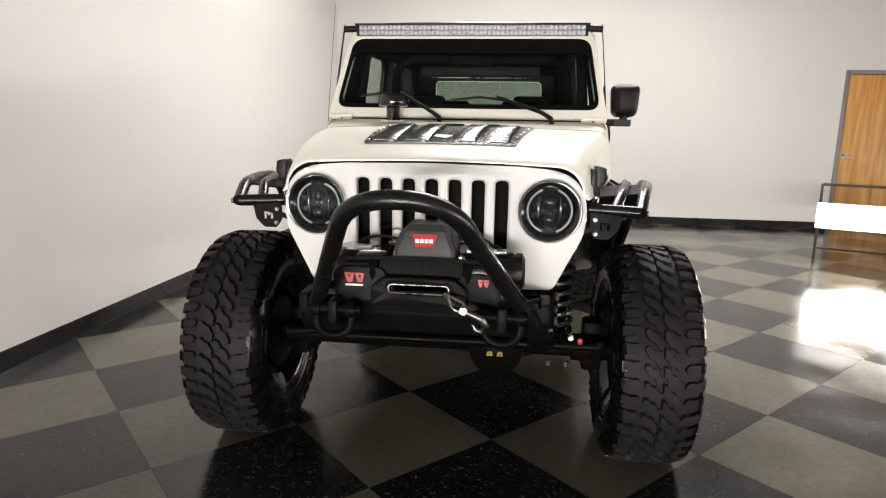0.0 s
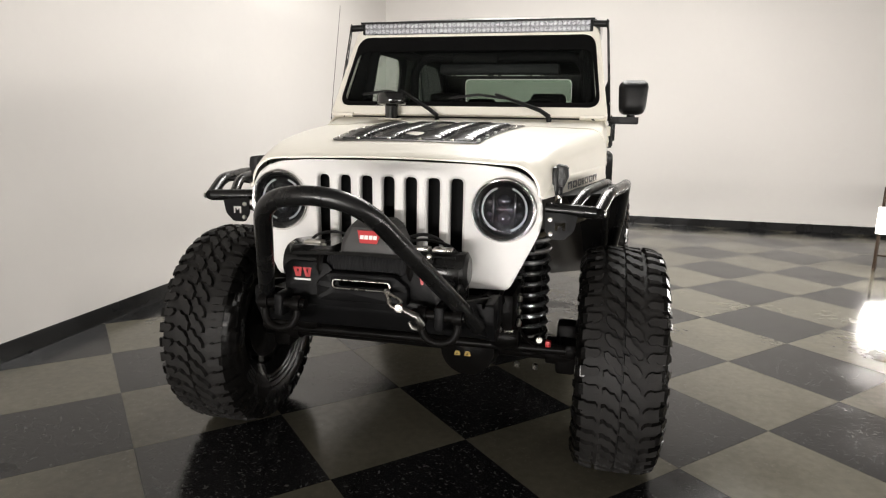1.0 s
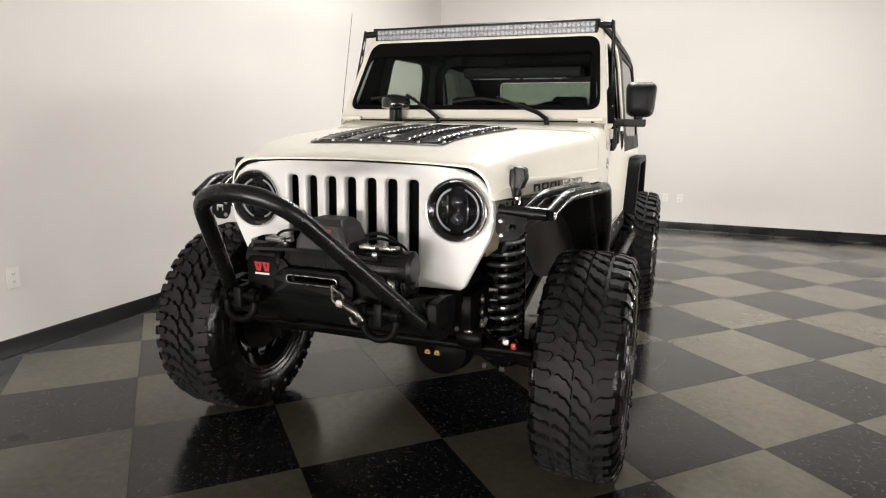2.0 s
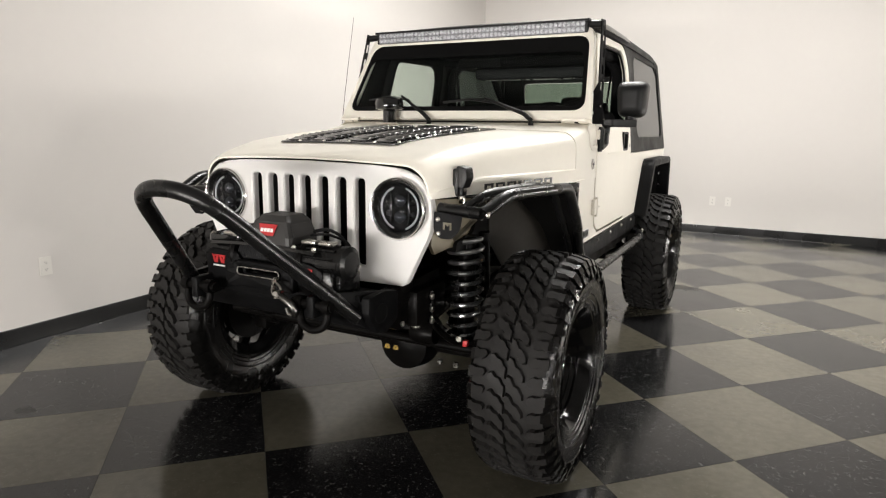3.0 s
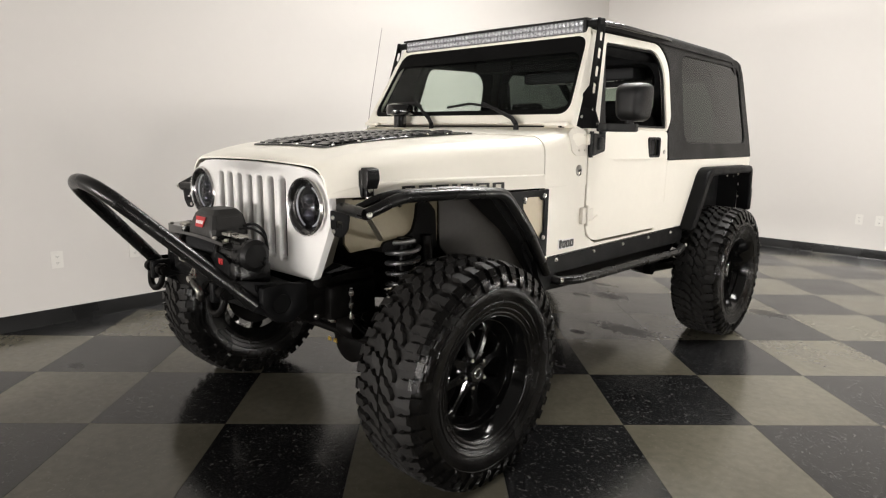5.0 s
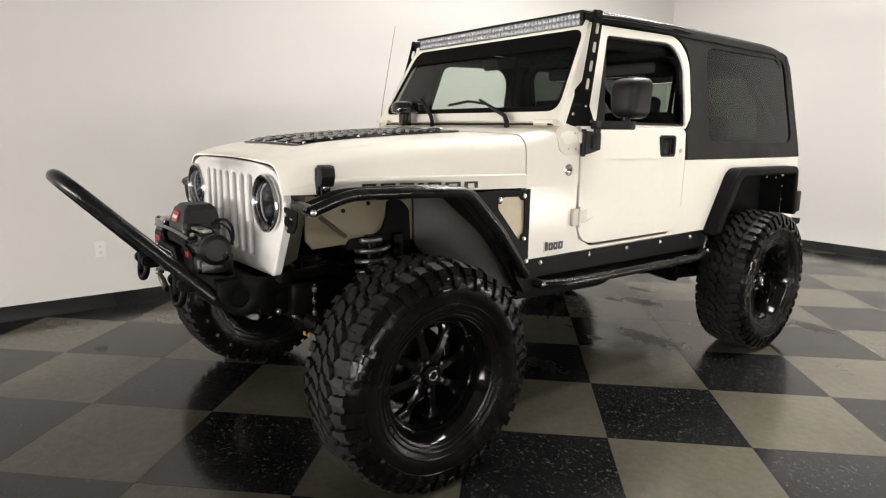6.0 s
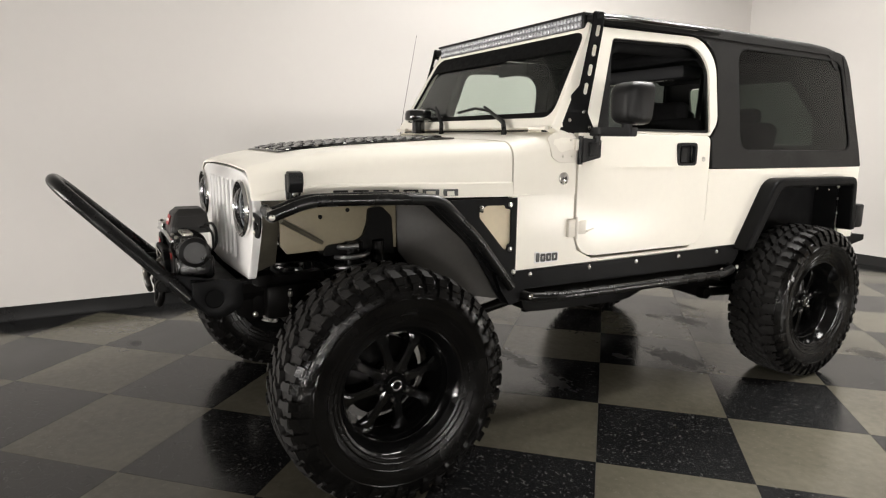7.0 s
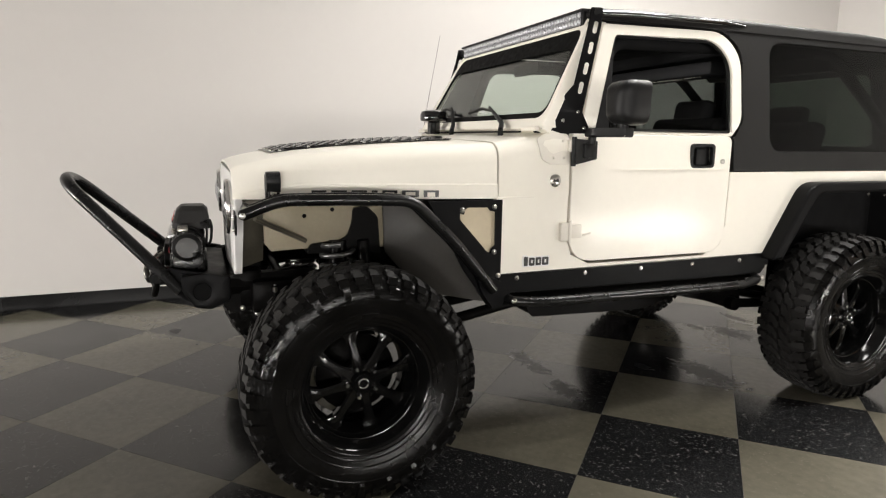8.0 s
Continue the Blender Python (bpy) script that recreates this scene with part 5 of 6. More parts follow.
def rim_mesh():
    bm = B()
    prof = [(0.230, 0.124), (0.236, 0.131), (0.242, 0.125), (0.237, 0.113), (0.227, 0.109), (0.225, 0.096), (0.218, 0.094), (0.216, 0.080), (0.209, 0.078), (0.207, 0.058), (0.201, 0.054), (0.198, 0.03), (0.194, -0.10), (0.226, -0.112), (0.234, -0.128),
            (0.226, -0.122), (0.188, -0.10), (0.188, 0.02)]
    n = 56
    rings = [[(h, r * math.cos(2 * math.pi * k / n), r * math.sin(2 * math.pi * k / n)) for k in range(n)] for r, h in prof]
    vs = [[bm.verts.new(p) for p in ring] for ring in rings]
    for a, b in zip(vs, vs[1:] + vs[:1]):
        for k in range(n):
            j = (k + 1) % n
            bm.faces.new((a[k], a[j], b[j], b[k]))
    return finish(bm, "rim", RIMBLACK, 40)


def spoke_mesh():
    bm = B()
    prof = [(0.040, 0.025, 0.022, 0.046), (0.075, 0.020, 0.014, 0.044), (0.11, 0.0165, 0.009, 0.040), (0.15, 0.017, 0.006, 0.034), (0.178, 0.026, -0.002, 0.030), (0.199, 0.046, -0.006, 0.026)]
    rings = [[(x1, -w * 0.6, r), (x1, w * 0.6, r), (x1 - 0.006, w, r), (x0, w, r), (x0, -w, r), (x1 - 0.006, -w, r)] for r, w, x0, x1 in prof]
    rings_to_faces(bm, rings, True, True)
    return finish(bm, "spoke", RIMBLACK, 30)


def hub_mesh():
    bm = B()
    lathe(bm, [(0.155, -0.10), (0.155, -0.06), (0.145, -0.05), (0.09, -0.045), (0.07, -0.03), (0.07, 0.02)], along("x", 0, 0, 0), 32)
    return finish(bm, "wheel", CHASSIS, 40)


def cap_mesh():
    bm = B()
    lathe(bm, [(0.078, 0.0), (0.078, 0.030), (0.070, 0.038), (0.044, 0.040), (0.042, 0.058), (0.034, 0.066), (0.001, 0.066)], along("x", 0, 0, 0), 32)
    return finish(bm, "centre_cap", RIMBLACK, 40)


def nut_mesh():
    bm = B()
    lathe(bm, [(0.011, 0.034), (0.011, 0.056), (0.007, 0.061)], along("x", 0, 0, 0), 6)
    return finish(bm, "lug_nut", CHROME, 40)


def badge_mesh():
    bm = B()
    lathe(bm, [(0.021, 0.064), (0.021, 0.069), (0.018, 0.071), (0.0155, 0.069), (0.015, 0.064)], along("x", 0, 0, 0), 20)
    return finish(bm, "cap_badge", CHROME, 40)


WHEEL = {k: f() for k, f in (("wheel", hub_mesh), ("tyre", tyre_meshes), ("rim", rim_mesh), ("spoke", spoke_mesh), ("centre_cap", cap_mesh), ("lug_nut", nut_mesh), ("cap_badge", badge_mesh))}


def wheel(x, y, spin):
    m = pose(x, y, HUB_Z, 0, 0, 0 if x > 0 else 180)
    base = tagged(new("wheel", WHEEL["wheel"]), "black spoked wheel with mud-terrain tyre")
    base.parent, base.matrix_basis = car, m

    def child(kind, local, label=""):
        ob = tagged(new(kind, WHEEL[kind]), label)
        ob.parent, ob.matrix_basis = base, local
        return ob
    child("tyre", pose(0, 0, 0), "chunky black mud-terrain tyre")
    child("rim", pose(0, 0, 0), "gloss black deep rim")
    for k in range(8):
        child("spoke", pose(0, 0, 0, spin + 45 * k, 0, 0))
    child("centre_cap", pose(0, 0, 0))
    child("cap_badge", pose(0, 0, 0), "grey ring badge")
    for k in range(5):
        child("lug_nut", pose(0, 0, 0, spin + 10 + 72 * k, 0, 0) @ pose(0, 0, 0.058), "chrome lug nut")


TRACK, REAR_Y = 0.815, 2.625
wheel(TRACK, 0.0, 12)
wheel(-TRACK, 0.0, 30)
wheel(TRACK, REAR_Y, 5)
wheel(-TRACK, REAR_Y, 20)

# ---- chassis ----
for s in (-1, 1):
    bm = B()
    tube(bm, [(s * 0.36, -0.46, 0.715), (s * 0.36, -0.30, 0.715), (s * 0.36, 0.35, 0.70), (s * 0.38, 0.7, 0.63), (s * 0.38, 2.2, 0.63), (s * 0.40, 2.6, 0.76), (s * 0.40, 3.3, 0.72)], 0.048, 8, 0.12)
    part("frame_rail", bm, CHASSIS, car, "black frame rail")
    bm = B()
    turns, pts = 10.0, []
    for k in range(int(turns * 14) + 1):
        a = 2 * math.pi * k / 14
        pts.append((s * 0.465 + 0.066 * math.cos(a), 0.0 + 0.066 * math.sin(a), 0.46 + 0.43 * k / (turns * 14)))
    tube(bm, pts, 0.0105, 8)
    part("coil_spring", bm, SPRING, car, "black coil spring")
    bm = B()
    tube(bm, [(s * 0.472, 0, 0.42), (s * 0.472, 0, 0.45)], 0.07, 16)
    tube(bm, [(s * 0.472, 0, 0.45), (s * 0.472, 0, 0.9)], 0.036, 12)
    tube(bm, [(s * 0.50, 0.13, 0.42), (s * 0.50, 0.10, 0.90)], 0.024, 12)
    part("shock_absorber", bm, CHASSIS, car)
    bm = B()
    tube(bm, [(s * 0.44, 0.02, 0.40), (s * 0.42, 0.95, 0.56)], 0.025, 10)
    tube(bm, [(s * 0.42, -0.02, 0.54), (s * 0.40, 0.55, 0.64)], 0.020, 10)
    part("control_arm", bm, CHASSIS, car)
    bm = B()
    lathe(bm, [(0.055, -0.02), (0.06, 0.06), (0.05, 0.10), (0.05, 0.14)], along("x" if s > 0 else "-x", s * 0.56, 0, HUB_Z), 16)
    box(bm, s * 0.58, s * 0.66, -0.05, 0.05, 0.34, 0.55, 0.015)
    box(bm, s * 0.60, s * 0.66, -0.14, 0.0, 0.44, 0.50, 0.012)
    part("steering_knuckle", bm, CHASSIS, car)
    bm = B()
    tube(bm, [(s * 0.42, REAR_Y, 0.46), (s * 0.42, REAR_Y, 0.80)], 0.055, 12)
    tube(bm, [(s * 0.42, REAR_Y - 0.02, 0.42), (s * 0.40, 1.85, 0.58)], 0.025, 10)
    part("rear_spring", bm, CHASSIS, car)
    bm = B()
    prism(bm, round_poly([(1.80, 0.64), (1.76, 0.53), (2.0, 0.475), (2.20, 0.41), (2.27, 0.44), (2.16, 0.64)], 0.02), "x", s * 0.44, s * 0.51, 0.006)
    part("arm_bracket", bm, CHASSIS, car, "black rear arm bracket")
    bm = B()
    tube(bm, [(s * 0.53, 2.17, 0.452), (s * 0.54, REAR_Y - 0.03, 0.425)], 0.026, 10)
    lathe(bm, [(0.035, -0.03), (0.038, 0), (0.035, 0.03)], along("x", s * 0.53, 2.17, 0.452), 14)
    part("control_arm", bm, CHASSIS, car)
    bm = B()
    tube(bm, [(s * 0.55, REAR_Y + 0.12, 0.40), (s * 0.45, REAR_Y + 0.05, 0.80)], 0.026, 10)
    part("rear_shock", bm, CHASSIS, car)
bm = B()
tube(bm, [(-0.66, 0, HUB_Z), (0.66, 0, HUB_Z)], 0.040, 14)
front_axle = part("front_axle", bm, CHASSIS, car, "black front axle")
bm = B()
lathe(bm, [(0.05, -0.12), (0.11, -0.09), (0.125, 0.0), (0.11, 0.08), (0.03, 0.11)], along("-y", 0.23, -0.02, HUB_Z + 0.005), 20)
part("differential", bm, CHASSIS, front_axle, "round differential housing")
bm = B()
for x0 in (0.19, 0.23):
    plate(bm, round_poly([(x0, 0.457), (x0 + 0.026, 0.457), (x0 + 0.021, 0.475), (x0 + 0.005, 0.475)], 0.004), [[(x0 + 0.008, 0.461), (x0 + 0.018, 0.461), (x0 + 0.013, 0.469)]], lambda u, v, w: (u, -0.135 + w, v), 0.004)
bm.transform(pose(0.005, -0.055, -0.022))
part("cover_mark", bm, YELLOW, front_axle, "yellow mark")
bm = B()
tube(bm, [(-0.62, -0.16, 0.475), (0.62, -0.16, 0.485)], 0.019, 10)
part("tie_rod", bm, CHASSIS, car, "black tie rod")
bm = B()
tube(bm, [(-0.60, -0.22, 0.50), (0.30, -0.20, 0.60)], 0.017, 10)
tube(bm, [(-0.58, -0.10, 0.49), (0.42, -0.06, 0.66)], 0.018, 10)
part("drag_link", bm, CHASSIS, car)
bm = B()
lathe(bm, [(0.012, 0), (0.012, 0.01)], along("-y", 0.52, -0.16, 0.52), 8)
part("axle_bolt", bm, STEEL, front_axle)
for x, y, z, axis in ((0.44, -0.17, 0.405, "z"), (0.51, -0.17, 0.405, "z"), (0.27, -0.13, 0.585, "-y"), (0.335, -0.13, 0.555, "-y"), (0.30, -0.13, 0.52, "-y"), (0.38, -0.12, 0.62, "-y")):
    bm = B()
    lathe(bm, [(0.011, 0), (0.011, 0.016), (0.005, 0.020)], along(axis, x, y, z), 8)
    part("axle_bolt", bm, STEEL, front_axle, "bright bolt end")
bm = B()
box(bm, 0.545, 0.565, -0.19, -0.165, 0.50, 0.525, 0.004)
part("link_boot", bm, RED, front_axle, "red rubber boot")
bm = B()
tube(bm, [(-0.70, REAR_Y, HUB_Z), (0.70, REAR_Y, HUB_Z)], 0.042, 14)
lathe(bm, [(0.04, -0.15), (0.11, -0.10), (0.13, 0.0), (0.11, 0.09), (0.03, 0.12)], along("y", 0.0, REAR_Y, HUB_Z), 20)
part("rear_axle", bm, CHASSIS, car, "black rear axle")
bm = B()
tube(bm, [(0.0, 1.75, 0.60), (0.0, REAR_Y - 0.14, HUB_Z + 0.03)], 0.032, 12)
tube(bm, [(0.15, 1.2, 0.58), (0.20, 0.1, HUB_Z + 0.02)], 0.028, 12)
part("drive_shaft", bm, CHASSIS, car)
bm = B()
prism(bm, round_poly([(0.97, 0.62), (1.03, 0.43), (1.12, 0.415), (1.70, 0.397), (1.80, 0.405), (1.95, 0.455), (2.00, 0.62)], 0.02), "x", -0.32, 0.30, 0.012)
for rib in (-0.2, 0.0, 0.2):
    box(bm, rib - 0.02, rib + 0.02, 1.10, 1.82, 0.388, 0.412, 0.006)
part("skid_plate", bm, CHASSIS, car, "black skid plate")
part("engine_pan", box(B(), -0.30, 0.30, 0.10, 0.95, 0.66, 0.85, 0.05), CHASSIS, car)
part("fuel_tank", box(B(), -0.38, 0.38, 2.85, 3.25, 0.60, 0.78, 0.04), CHASSIS, car)
bm = B()
tube(bm, [(-0.25, 1.70, 0.60), (-0.30, 2.2, 0.62), (-0.45, 3.2, 0.60)], 0.03, 10, 0.1)
tube(bm, [(-0.33, 2.15, 0.60), (-0.33, 2.55, 0.60)], 0.08, 14)
part("exhaust", bm, CHASSIS, car)
bm = B()
box(bm, -0.40, 0.40, -0.40, -0.30, 0.62, 0.78, 0.02)
tube(bm, [(-0.42, -0.20, 0.70), (0.42, -0.20, 0.70)], 0.02, 10)
box(bm, 0.30, 0.44, -0.35, -0.12, 0.60, 0.74, 0.02)
part("front_crossmember", bm, CHASSIS, car)

# hose fittings and bolt heads between the frame horn and the spring
for x, y, z, axis in ((0.45, -0.258, 0.704, "z"), (0.45, -0.258, 0.655, "z"), (0.45, -0.258, 0.610, "z"), (0.42, -0.33, 0.60, "x"), (0.41, -0.27, 0.64, "x"), (0.43, -0.22, 0.56, "x"), (0.40, -0.20, 0.53, "-y")):
    bm = B()
    lathe(bm, [(0.007, -0.012), (0.010, -0.008), (0.010, 0.006), (0.006, 0.010), (0.006, 0.018)], along(axis, x, y, z), 8)
    part("hose_fitting", bm, STEEL, car, "bright hose fitting")
for s in (-1, 1):
    bm = B()
    tube(bm, [(s * 0.45, -0.258, 0.72), (s * 0.452, -0.258, 0.64), (s * 0.45, -0.25, 0.58), (s * 0.50, -0.18, 0.50), (s * 0.58, -0.10, 0.47)], 0.006, 8, 0.04)
    tube(bm, [(s * 0.38, -0.30, 0.64), (s * 0.43, -0.24, 0.60), (s * 0.47, -0.16, 0.52)], 0.008, 8, 0.04)
    part("brake_hose", bm, CHASSIS, car, "black brake hose")
    bm = B()
    lathe(bm, [(0.040, -0.05), (0.048, -0.03), (0.048, 0.03), (0.040, 0.05)], along("x", s * 0.40, -0.22, 0.545), 16)
    tube(bm, [(s * 0.40, -0.22, 0.545), (s * 0.40, -0.14, 0.68)], 0.022, 10)
    part("pitman_link", bm, CHASSIS, car)

# ---- front bumper with hoop, winch, shackles ----
bm = B()
prism(bm, round_poly([(-0.605, 0.762), (-0.43, 0.752), (-0.43, 0.66), (-0.51, 0.632), (-0.565, 0.645), (-0.605, 0.715)], 0.010), "x", -0.38, 0.38, 0.005)
prism(bm, [(-0.612, 0.775), (-0.596, 0.775), (-0.596, 0.755), (-0.612, 0.755)], "x", -0.37, 0.37, 0.003)
bumper = part("front_bumper", bm, BLACK, car, "black steel stubby bumper with hoop")
for s in (-1, 1):
    bm = B()
    plate(bm, round_poly([(-0.612, 0.772), (-0.52, 0.778), (-0.43, 0.760), (-0.43, 0.662), (-0.505, 0.628), (-0.565, 0.640), (-0.612, 0.712)], 0.010), [circle(-0.536, 0.704, 0.034, 24)], lambda u, v, w: (s * (0.408 - w), u, v), 0.028, 0.004)
    part("bumper_end", bm, BLACK, bumper, "black end plate")
    bm = B()
    prism(bm, round_poly([(-0.435, 0.758), (-0.10, 0.775), (-0.10, 0.66), (-0.30, 0.625), (-0.40, 0.60), (-0.46, 0.63)], 0.015), "x", s * 0.335, s * 0.395, 0.006)
    part("frame_bracket", bm, CHASSIS, bumper)
    for y, z in ((-0.445, 0.69), (-0.33, 0.665), (-0.385, 0.622)):
        bm = B()
        lathe(bm, [(0.011, 0), (0.011, 0.006), (0.005, 0.010)], along("x" if s > 0 else "-x", s * 0.395, y, z), 8)
        part("bolt", bm, STEEL, bumper)
    bm = B()
    lathe(bm, [(0.0335, 0.024), (0.0335, 0.0012), (0.001, 0.0012)], along("x" if s > 0 else "-x", s * 0.381, -0.536, 0.704), 24)
    part("end_hole", bm, SCREEN, bumper, "dark round opening")
    # clevis shackle
    bm = B()
    box(bm, s * 0.245, s * 0.275, -0.775, -0.635, 0.725, 0.80, 0.008)
    part("shackle_tab", bm, BLACK, bumper)
    bm = B()
    tube(bm, [(s * 0.205, -0.752, 0.765), (s * 0.205, -0.757, 0.72), (s * 0.222, -0.762, 0.695), (s * 0.26, -0.765, 0.684), (s * 0.298, -0.762, 0.695), (s * 0.315, -0.757, 0.72), (s * 0.315, -0.752, 0.765)], 0.013, 10, 0.03)
    tube(bm, [(s * 0.175, -0.752, 0.768), (s * 0.335, -0.752, 0.768)], 0.016, 12)
    for q in (0.205, 0.315):
        lathe(bm, [(0.024, -0.014), (0.026, 0), (0.024, 0.014)], along("x", s * q, -0.752, 0.768), 14)
    part("shackle", bm, CHASSIS, bumper, "black clevis shackle")
bm = B()
tube(bm, [(-0.360, -0.612, 0.702), (-0.125, -1.035, 1.140), (0.125, -1.035, 1.140), (0.360, -0.612, 0.702)], 0.0250, 18, 0.13, 10)
part("bumper_hoop", bm, TUBEBLACK, bumper, "black bent steel tube hoop")
for s in (-1, 1):
    bm = B()
    corner = [Vector((s * 0.296, -0.715, 0.800)), Vector((s * 0.398, -0.520, 0.776)), Vector((s * 0.398, -0.560, 0.646)), Vector((s * 0.350, -0.640, 0.690))]
    back = [p + Vector((s * -0.006, 0.008, 0.0)) for p in corner]
    rings_to_faces(bm, [corner, back], True, True)
    bmesh.ops.bevel(bm, geom=bm.edges[:], offset=0.0015, segments=1, affect="EDGES")
    part("gusset", bm, BLACK, bumper, "black gusset plate")
    for f, h, w in ((0.62, 0.30, 0.017), (0.22, 0.16, 0.010)):
        mid = corner[0].lerp(corner[1], f).lerp(corner[3].lerp(corner[2], f), h)
        out = (corner[1] - corner[0]).cross(corner[3] - corner[0]).normalized()
        out = -out if out.y > 0 else out
        turn = out.to_track_quat("Z", "Y").to_matrix().to_4x4()
        bm = B()
        lathe(bm, [(w, -0.002), (w, 0.0012), (0.001, 0.0012)], Matrix.Translation(mid) @ turn @ Matrix.Diagonal((1.0, 0.55, 1.0, 1.0)), 16)
        part("gusset_hole", bm, SCREEN, bumper, "dark oval opening")
# winch tray, fairlead, hook
bm = B()
plate(bm, round_poly([(-0.27, 0.752), (0.25, 0.752), (0.255, 0.862), (0.20, 0.884), (0.140, 0.886), (0.118, 0.860), (-0.100, 0.860), (-0.122, 0.892), (-0.25, 0.896), (-0.27, 0.88)], 0.012), [rect(-0.085, 0.085, 0.823, 0.848, 0.012)], lambda u, v, w: (u, -0.70 + w, v), 0.012, 0.003)
part("winch_plate", bm, BLACK, bumper, "black winch mounting plate")
bm = B()
plate(bm, round_poly([(-0.150, 0.778), (0.150, 0.778), (0.150, 0.838), (0.108, 0.870), (-0.108, 0.870), (-0.150, 0.838)], 0.012), [rect(-0.098, 0.098, 0.818, 0.853, 0.0165)], lambda u, v, w: (u, -0.725 + w, v), 0.024, 0.005)
part("fairlead", bm, BLACK, bumper, "black hawse fairlead")
bm = B()
loop = rect(-0.094, 0.094, 0.822, 0.849, 0.0135, 6)
tube(bm, [(u, -0.728, v) for u, v in loop], 0.0022, 6, closed=True)
part("fairlead_edge", bm, STEEL, bumper, "bright worn fairlead edge")
bm = B()
tube(bm, [(0.085, -0.735, 0.828), (0.11, -0.775, 0.80)], 0.008, 8)
tube(bm, [(0.096, -0.755, 0.830), (0.112, -0.782, 0.796), (0.156, -0.79, 0.780), (0.146, -0.775, 0.812), (0.096, -0.755, 0.830)], 0.0045, 8, 0.01)
lathe(bm, [(0.012, -0.014), (0.013, 0), (0.012, 0.014)], along("-y", 0.146, -0.79, 0.796), 12)
part("winch_hook", bm, STEEL, bumper, "worn steel winch hook")
bm = B()
tube(bm, [(0.146, -0.79, 0.796), (0.172, -0.795, 0.784), (0.200, -0.795, 0.774), (0.214, -0.79, 0.750), (0.204, -0.785, 0.733), (0.184, -0.785, 0.735), (0.174, -0.785, 0.752)], [0.009, 0.010, 0.012, 0.012, 0.011, 0.009, 0.006], 10)
part("hook_jaw", bm, FORGED, bumper)

bm = B()
tube(bm, [(-0.15, -0.585, 0.865), (0.15, -0.585, 0.865)], 0.045, 20)
for x in (-0.15, 0.15):
    lathe(bm, [(0.07, -0.012), (0.075, 0), (0.07, 0.012)], along("x", x, -0.585, 0.865), 20)
winch = part("winch", bm, CHASSIS, car, "black electric winch with control box")
bm = B()
tube(bm, [(0.155, -0.585, 0.868), (0.300, -0.585, 0.868)], 0.060, 20)
lathe(bm, [(0.058, 0), (0.058, 0.015), (0.042, 0.024)], along("x", 0.300, -0.585, 0.872), 20)
box(bm, 0.17, 0.29, -0.65, -0.51, 0.765, 0.85, 0.01)
box(bm, 0.292, 0.312, -0.64, -0.52, 0.765, 0.84, 0.008)
lathe(bm, [(0.059, 0), (0.059, 0.012), (0.052, 0.018), (0.020, 0.018), (0.018, 0.024), (0.002, 0.024)], along("x", 0.296, -0.585, 0.872), 14)
for a in (45, 135, 225, 315):
    lathe(bm, [(0.007, 0.0), (0.007, 0.024), (0.004, 0.028)], along("x", 0.296, -0.585 + 0.040 * math.cos(radians(a)), 0.872 + 0.040 * math.sin(radians(a))), 6)
for a in (100, 130, 160, 190, 215):
    yy, zz = -0.585 + 0.057 * math.cos(radians(a)), 0.872 + 0.057 * math.sin(radians(a))
    tube(bm, [(0.165, yy, zz), (0.285, yy, zz)], 0.006, 8)
part("winch_motor", bm, TUBEBLACK, winch, "black motor housing", 24)
bm = B()
tube(bm, [(-0.155, -0.585, 0.865), (-0.28, -0.585, 0.865)], 0.064, 20)
box(bm, -0.27, -0.16, -0.635, -0.52, 0.78, 0.87, 0.012)
part("winch_gearbox", bm, TUBEBLACK, winch)
bm = B()
for k in range(26):
    lathe(bm, [(0.0545, -0.005), (0.0565, 0), (0.0545, 0.005)], along("x", -0.128 + k * 0.0102, -0.585, 0.865), 16)
part("winch_rope", bm, FABRIC, winch, "dark synthetic rope on the drum")
bm = B()
rings = []
for zz, wx, y0, y1 in ((0.918, 0.098, -0.644, -0.49), (0.946, 0.096, -0.642, -0.49), (0.996, 0.074, -0.627, -0.495), (1.016, 0.056, -0.606, -0.512)):
    rings.append([(0.012 + u, v, zz) for u, v in round_poly([(-wx, y0), (wx, y0), (wx, y1), (-wx, y1)], 0.016, 2)])
rings_to_faces(bm, rings, True, True)
boxp = part("control_box", bm, BOXGREY, winch, "dark grey control box with red badge", 16)
for s in (-1, 1):
    bm = B()
    plate(bm, round_poly([(-0.622, 0.946), (-0.515, 0.946), (-0.522, 0.988), (-0.612, 0.988)], 0.008), [], lambda u, v, w: (0.012 + s * (0.0975 - (v - 0.946) * 0.44 + w), u, v), 0.003, 0.001)
    part("box_side_panel", bm, BOXGREY, boxp, "raised side panel")
# arched cover over the drum, gear case with a flat lid
bm = B()
arch_rings = []
for k in range(13):
    x = -0.24 + 0.045 * k * 0.86
    lift = 0.012 * math.cos(math.pi * (x - 0.0) / 0.56)
    arch_rings.append([(x, -0.662, 0.900 + lift), (x, -0.655, 0.909 + lift), (x, -0.560, 0.914 + lift), (x, -0.560, 0.904 + lift), (x, -0.652, 0.898 + lift)])
rings_to_faces(bm, arch_rings, True, True)
part("drum_cover", bm, GLOSS, winch, "black arched tie plate")
bm = B()
prism(bm, round_poly([(-0.255, -0.655), (-0.105, -0.655), (-0.105, -0.50), (-0.24, -0.50), (-0.275, -0.56)], 0.015), "z", 0.905, 0.936, 0.006)
part("gear_lid", bm, GLOSS, winch, "glossy black gear case lid")
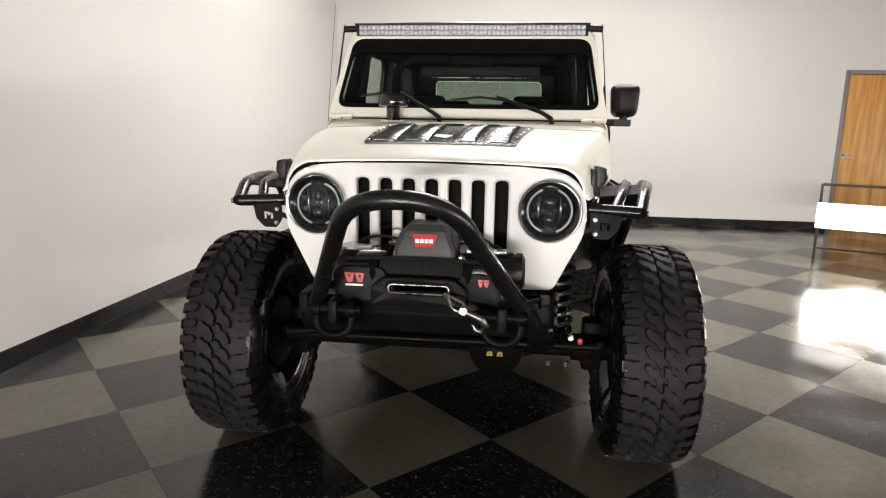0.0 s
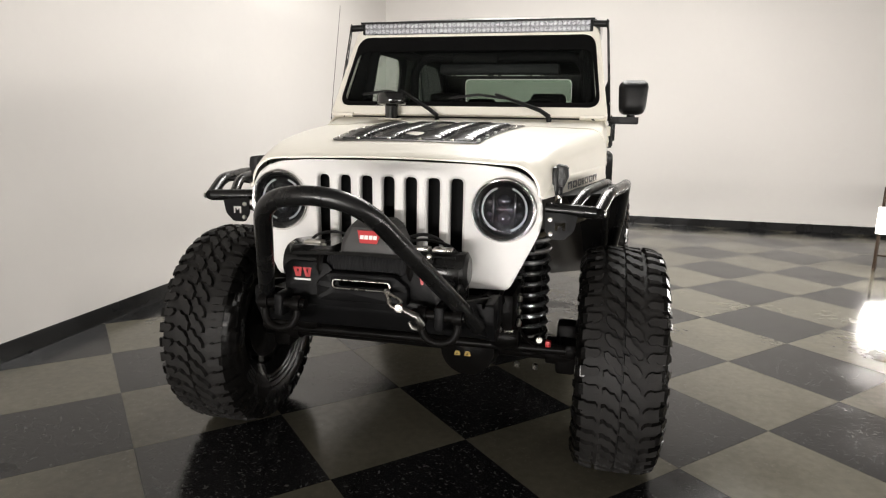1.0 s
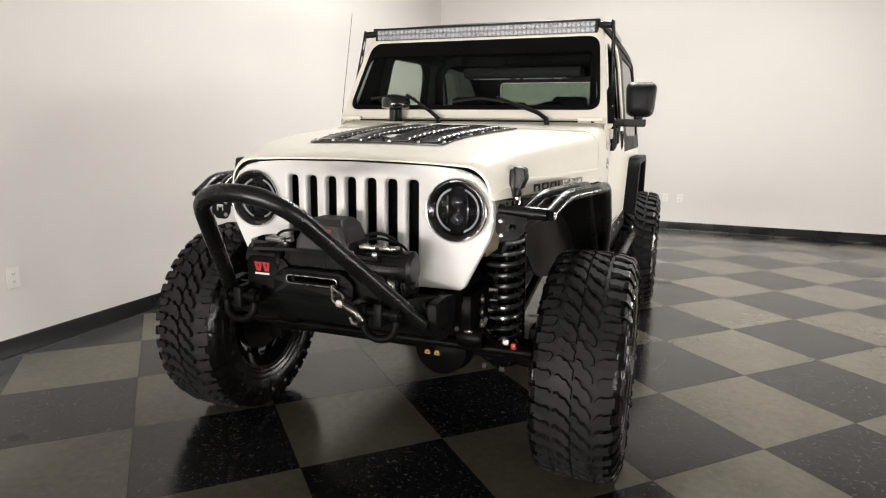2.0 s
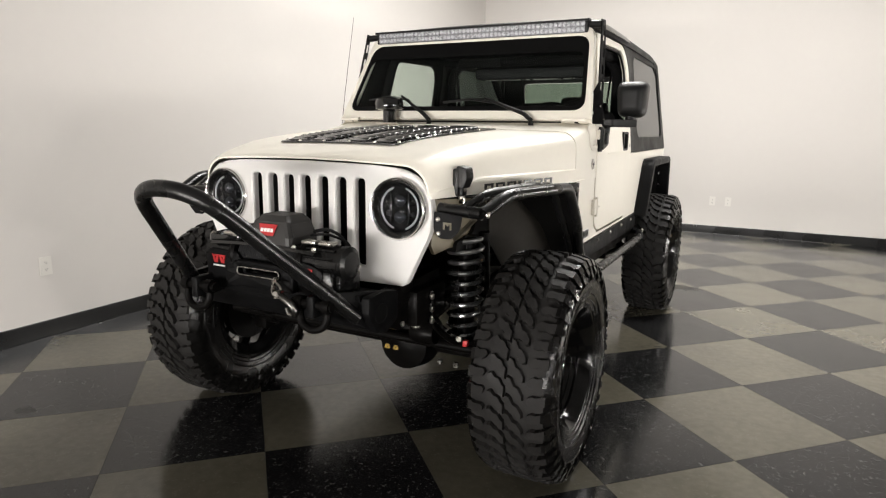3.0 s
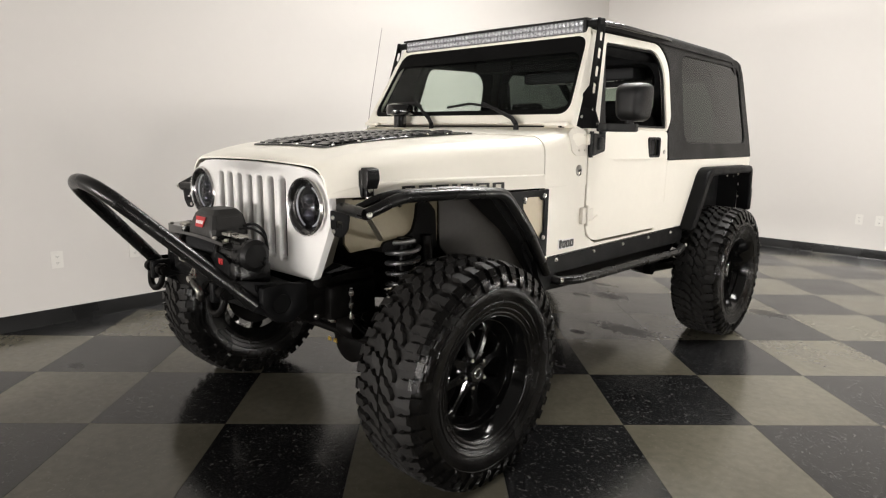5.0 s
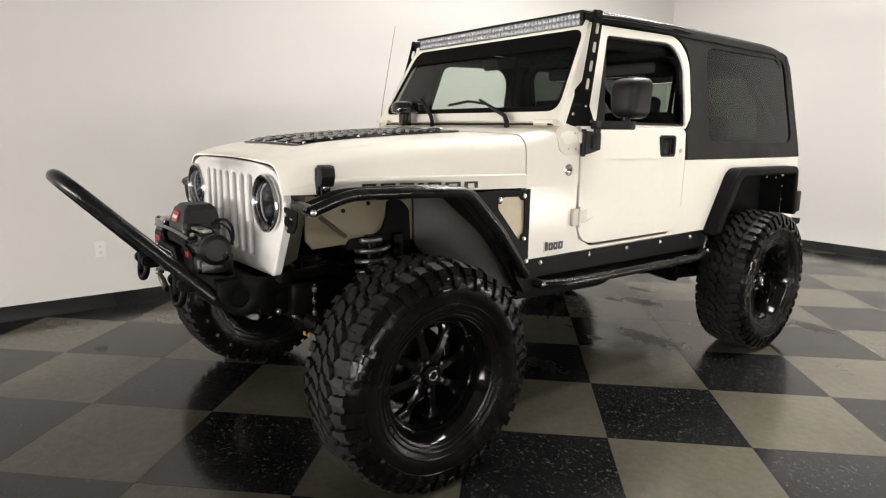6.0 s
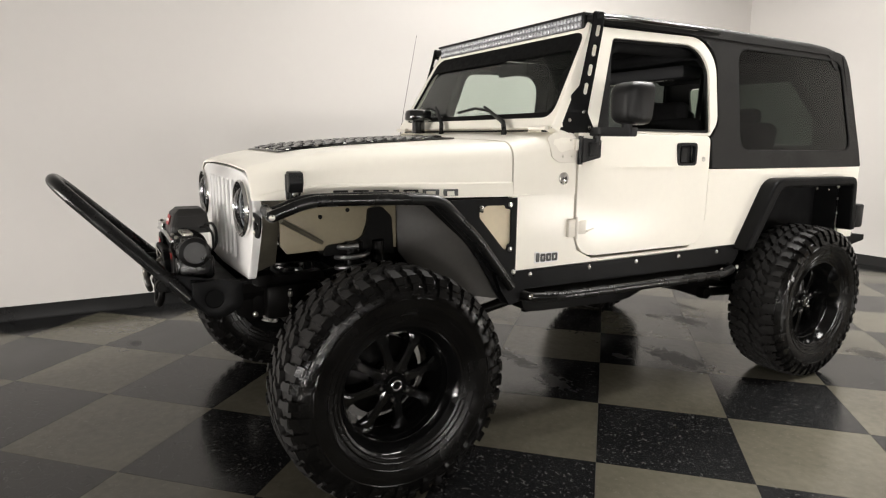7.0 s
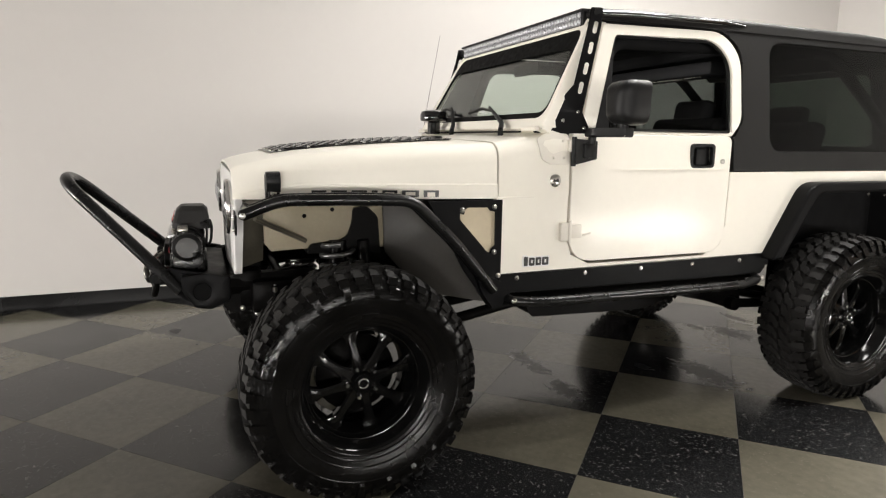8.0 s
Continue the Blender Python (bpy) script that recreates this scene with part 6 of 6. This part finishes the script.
for x, y in ((-0.245, -0.64), (-0.14, -0.64), (-0.118, -0.52), (0.125, -0.64), (0.205, -0.635)):
    bm = B()
    lathe(bm, [(0.009, 0), (0.009, 0.006), (0.005, 0.010)], pose(x, y, 0.932 if x < 0 else 0.916), 6)
    part("bolt", bm, STEEL, winch, "bright bolt head")


def on_box(u, v, w):
    """The sloping front of the control box."""
    return (0.012 + u, -0.6445 + (v - 0.946) * 0.30 - w, v)


bm = B()
plate(bm, [(-0.040, 0.988), (0.040, 0.988), (0.028, 0.950), (-0.028, 0.950)], [], on_box, 0.003, 0.0006)
part("badge", bm, RED, winch, "red trapezoid badge")
bm = B()
for u0 in (-0.029, -0.0145, 0.0, 0.0145):
    plate(bm, rect(u0, u0 + 0.012, 0.962, 0.974), [], lambda u, v, w: on_box(u, v, 0.0032 + w), 0.0006)
part("badge_bars", bm, WHITE, winch, "pale bars on the badge")
for x0, z0, w, h in ((-0.240, 0.844, 0.032, 0.030), (-0.206, 0.844, 0.030, 0.030), (0.182, 0.846, 0.014, 0.022), (0.198, 0.846, 0.018, 0.022)):
    bm = B()
    plate(bm, [(x0, z0 + h), (x0 + w, z0 + h), (x0 + w * 0.8, z0), (x0 + w * 0.3, z0)], [[(x0 + w * 0.35, z0 + h * 0.8), (x0 + w * 0.65, z0 + h * 0.8), (x0 + w * 0.55, z0 + h * 0.35)]], lambda u, v, q: (u, -0.7035 + q, v), 0.003)
    part("plate_mark", bm, RED, bumper, "red mark")
bm = B()
plate(bm, rect(-0.236, -0.180, 0.832, 0.838), [], lambda u, v, q: (u, -0.7035 + q, v), 0.003)
part("plate_mark", bm, WHITE, bumper, "pale bar under the red mark")
for xx in (-0.19, 0.17, 0.24):
    bm = B()
    box(bm, xx - 0.03, xx + 0.03, -0.62, -0.58, 0.93, 0.942, 0.004)
    part("terminal_strap", bm, STEEL, winch, "bright terminal strap")
bm = B()
tube(bm, [(0.10, -0.51, 0.95), (0.15, -0.49, 0.965), (0.215, -0.485, 0.94), (0.24, -0.49, 0.89), (0.20, -0.50, 0.86)], 0.006, 8, 0.03)
tube(bm, [(0.10, -0.53, 0.94), (0.16, -0.51, 0.950), (0.25, -0.505, 0.93), (0.28, -0.51, 0.88)], 0.005, 8, 0.03)
part("winch_cable", bm, PLASTIC, winch, "black power cable")
bm = B()
tube(bm, [(-0.08, -0.55, 0.955), (-0.15, -0.545, 0.965), (-0.21, -0.55, 0.950), (-0.23, -0.56, 0.915)], 0.005, 8, 0.03)
part("winch_cable", bm, PLASTIC, winch, "black power cable")

# what is carried on the front plate sits a little back and low
for ob in bumper.children:
    if ob.name.split(".")[0] in ("shackle_tab", "shackle", "winch_plate", "fairlead", "fairlead_edge", "winch_hook", "hook_jaw", "plate_mark"):
        ob.location = (0, 0.045, -0.012)

# ---- floor tiles ----
GAP = 0.0009
NEAR_Y = -3.7  # tiles beyond this line, or far to the right, lie off the walk and are joined
shared, far_tiles = {}, (B(), B())
for a in range(-40, 32):
    for b in range(-40, 32):
        corners = [tile_xy(a + GAP / TILE, b + GAP / TILE), tile_xy(a + 1 - GAP / TILE, b + GAP / TILE), tile_xy(a + 1 - GAP / TILE, b + 1 - GAP / TILE), tile_xy(a + GAP / TILE, b + 1 - GAP / TILE)]
        poly = corners
        for axis, limit, above in ((0, LEFT, True), (0, RIGHT, False), (1, FRONT, True), (1, BACK, False)):
            poly = clip(poly, axis, limit, above) if poly else poly
        if len(poly) < 3:
            continue
        cx, cy = tile_xy(a + 0.5, b + 0.5)
        dark = (a + b) % 2
        if cy < NEAR_Y or cx > 6.6:
            lows = [far_tiles[dark].verts.new((p[0], p[1], -0.004)) for p in poly]
            tops = [far_tiles[dark].verts.new((p[0], p[1], 0.0)) for p in poly]
            far_tiles[dark].faces.new(tops)
            for i in range(len(poly)):
                j = (i + 1) % len(poly)
                far_tiles[dark].faces.new((lows[i], lows[j], tops[j], tops[i]))
            continue
        whole = len(poly) == 4 and poly == corners
        key = ("whole", dark) if whole else (a, b)
        if key not in shared:
            bm = B()
            lows = [bm.verts.new((p[0] - cx, p[1] - cy, -0.004)) for p in poly]
            tops = [bm.verts.new((p[0] - cx, p[1] - cy, 0.0)) for p in poly]
            bm.faces.new(tops)
            for i in range(len(poly)):
                j = (i + 1) % len(poly)
                bm.faces.new((lows[i], lows[j], tops[j], tops[i]))
            shared[key] = finish(bm, "tile", TILE_DARK if dark else TILE_LIGHT)
        ob = new("tile", shared[key])
        ob.parent = floor
        ob.location = (cx, cy, 0)
for bm, material, label in zip(far_tiles, (TILE_LIGHT, TILE_DARK), ("taupe vinyl floor tiles", "dark vinyl floor tiles")):
    field = new("tile_field", finish(bm, "tile_field", material))
    field.parent = floor
    tagged(field, label, "", "", "stuff")
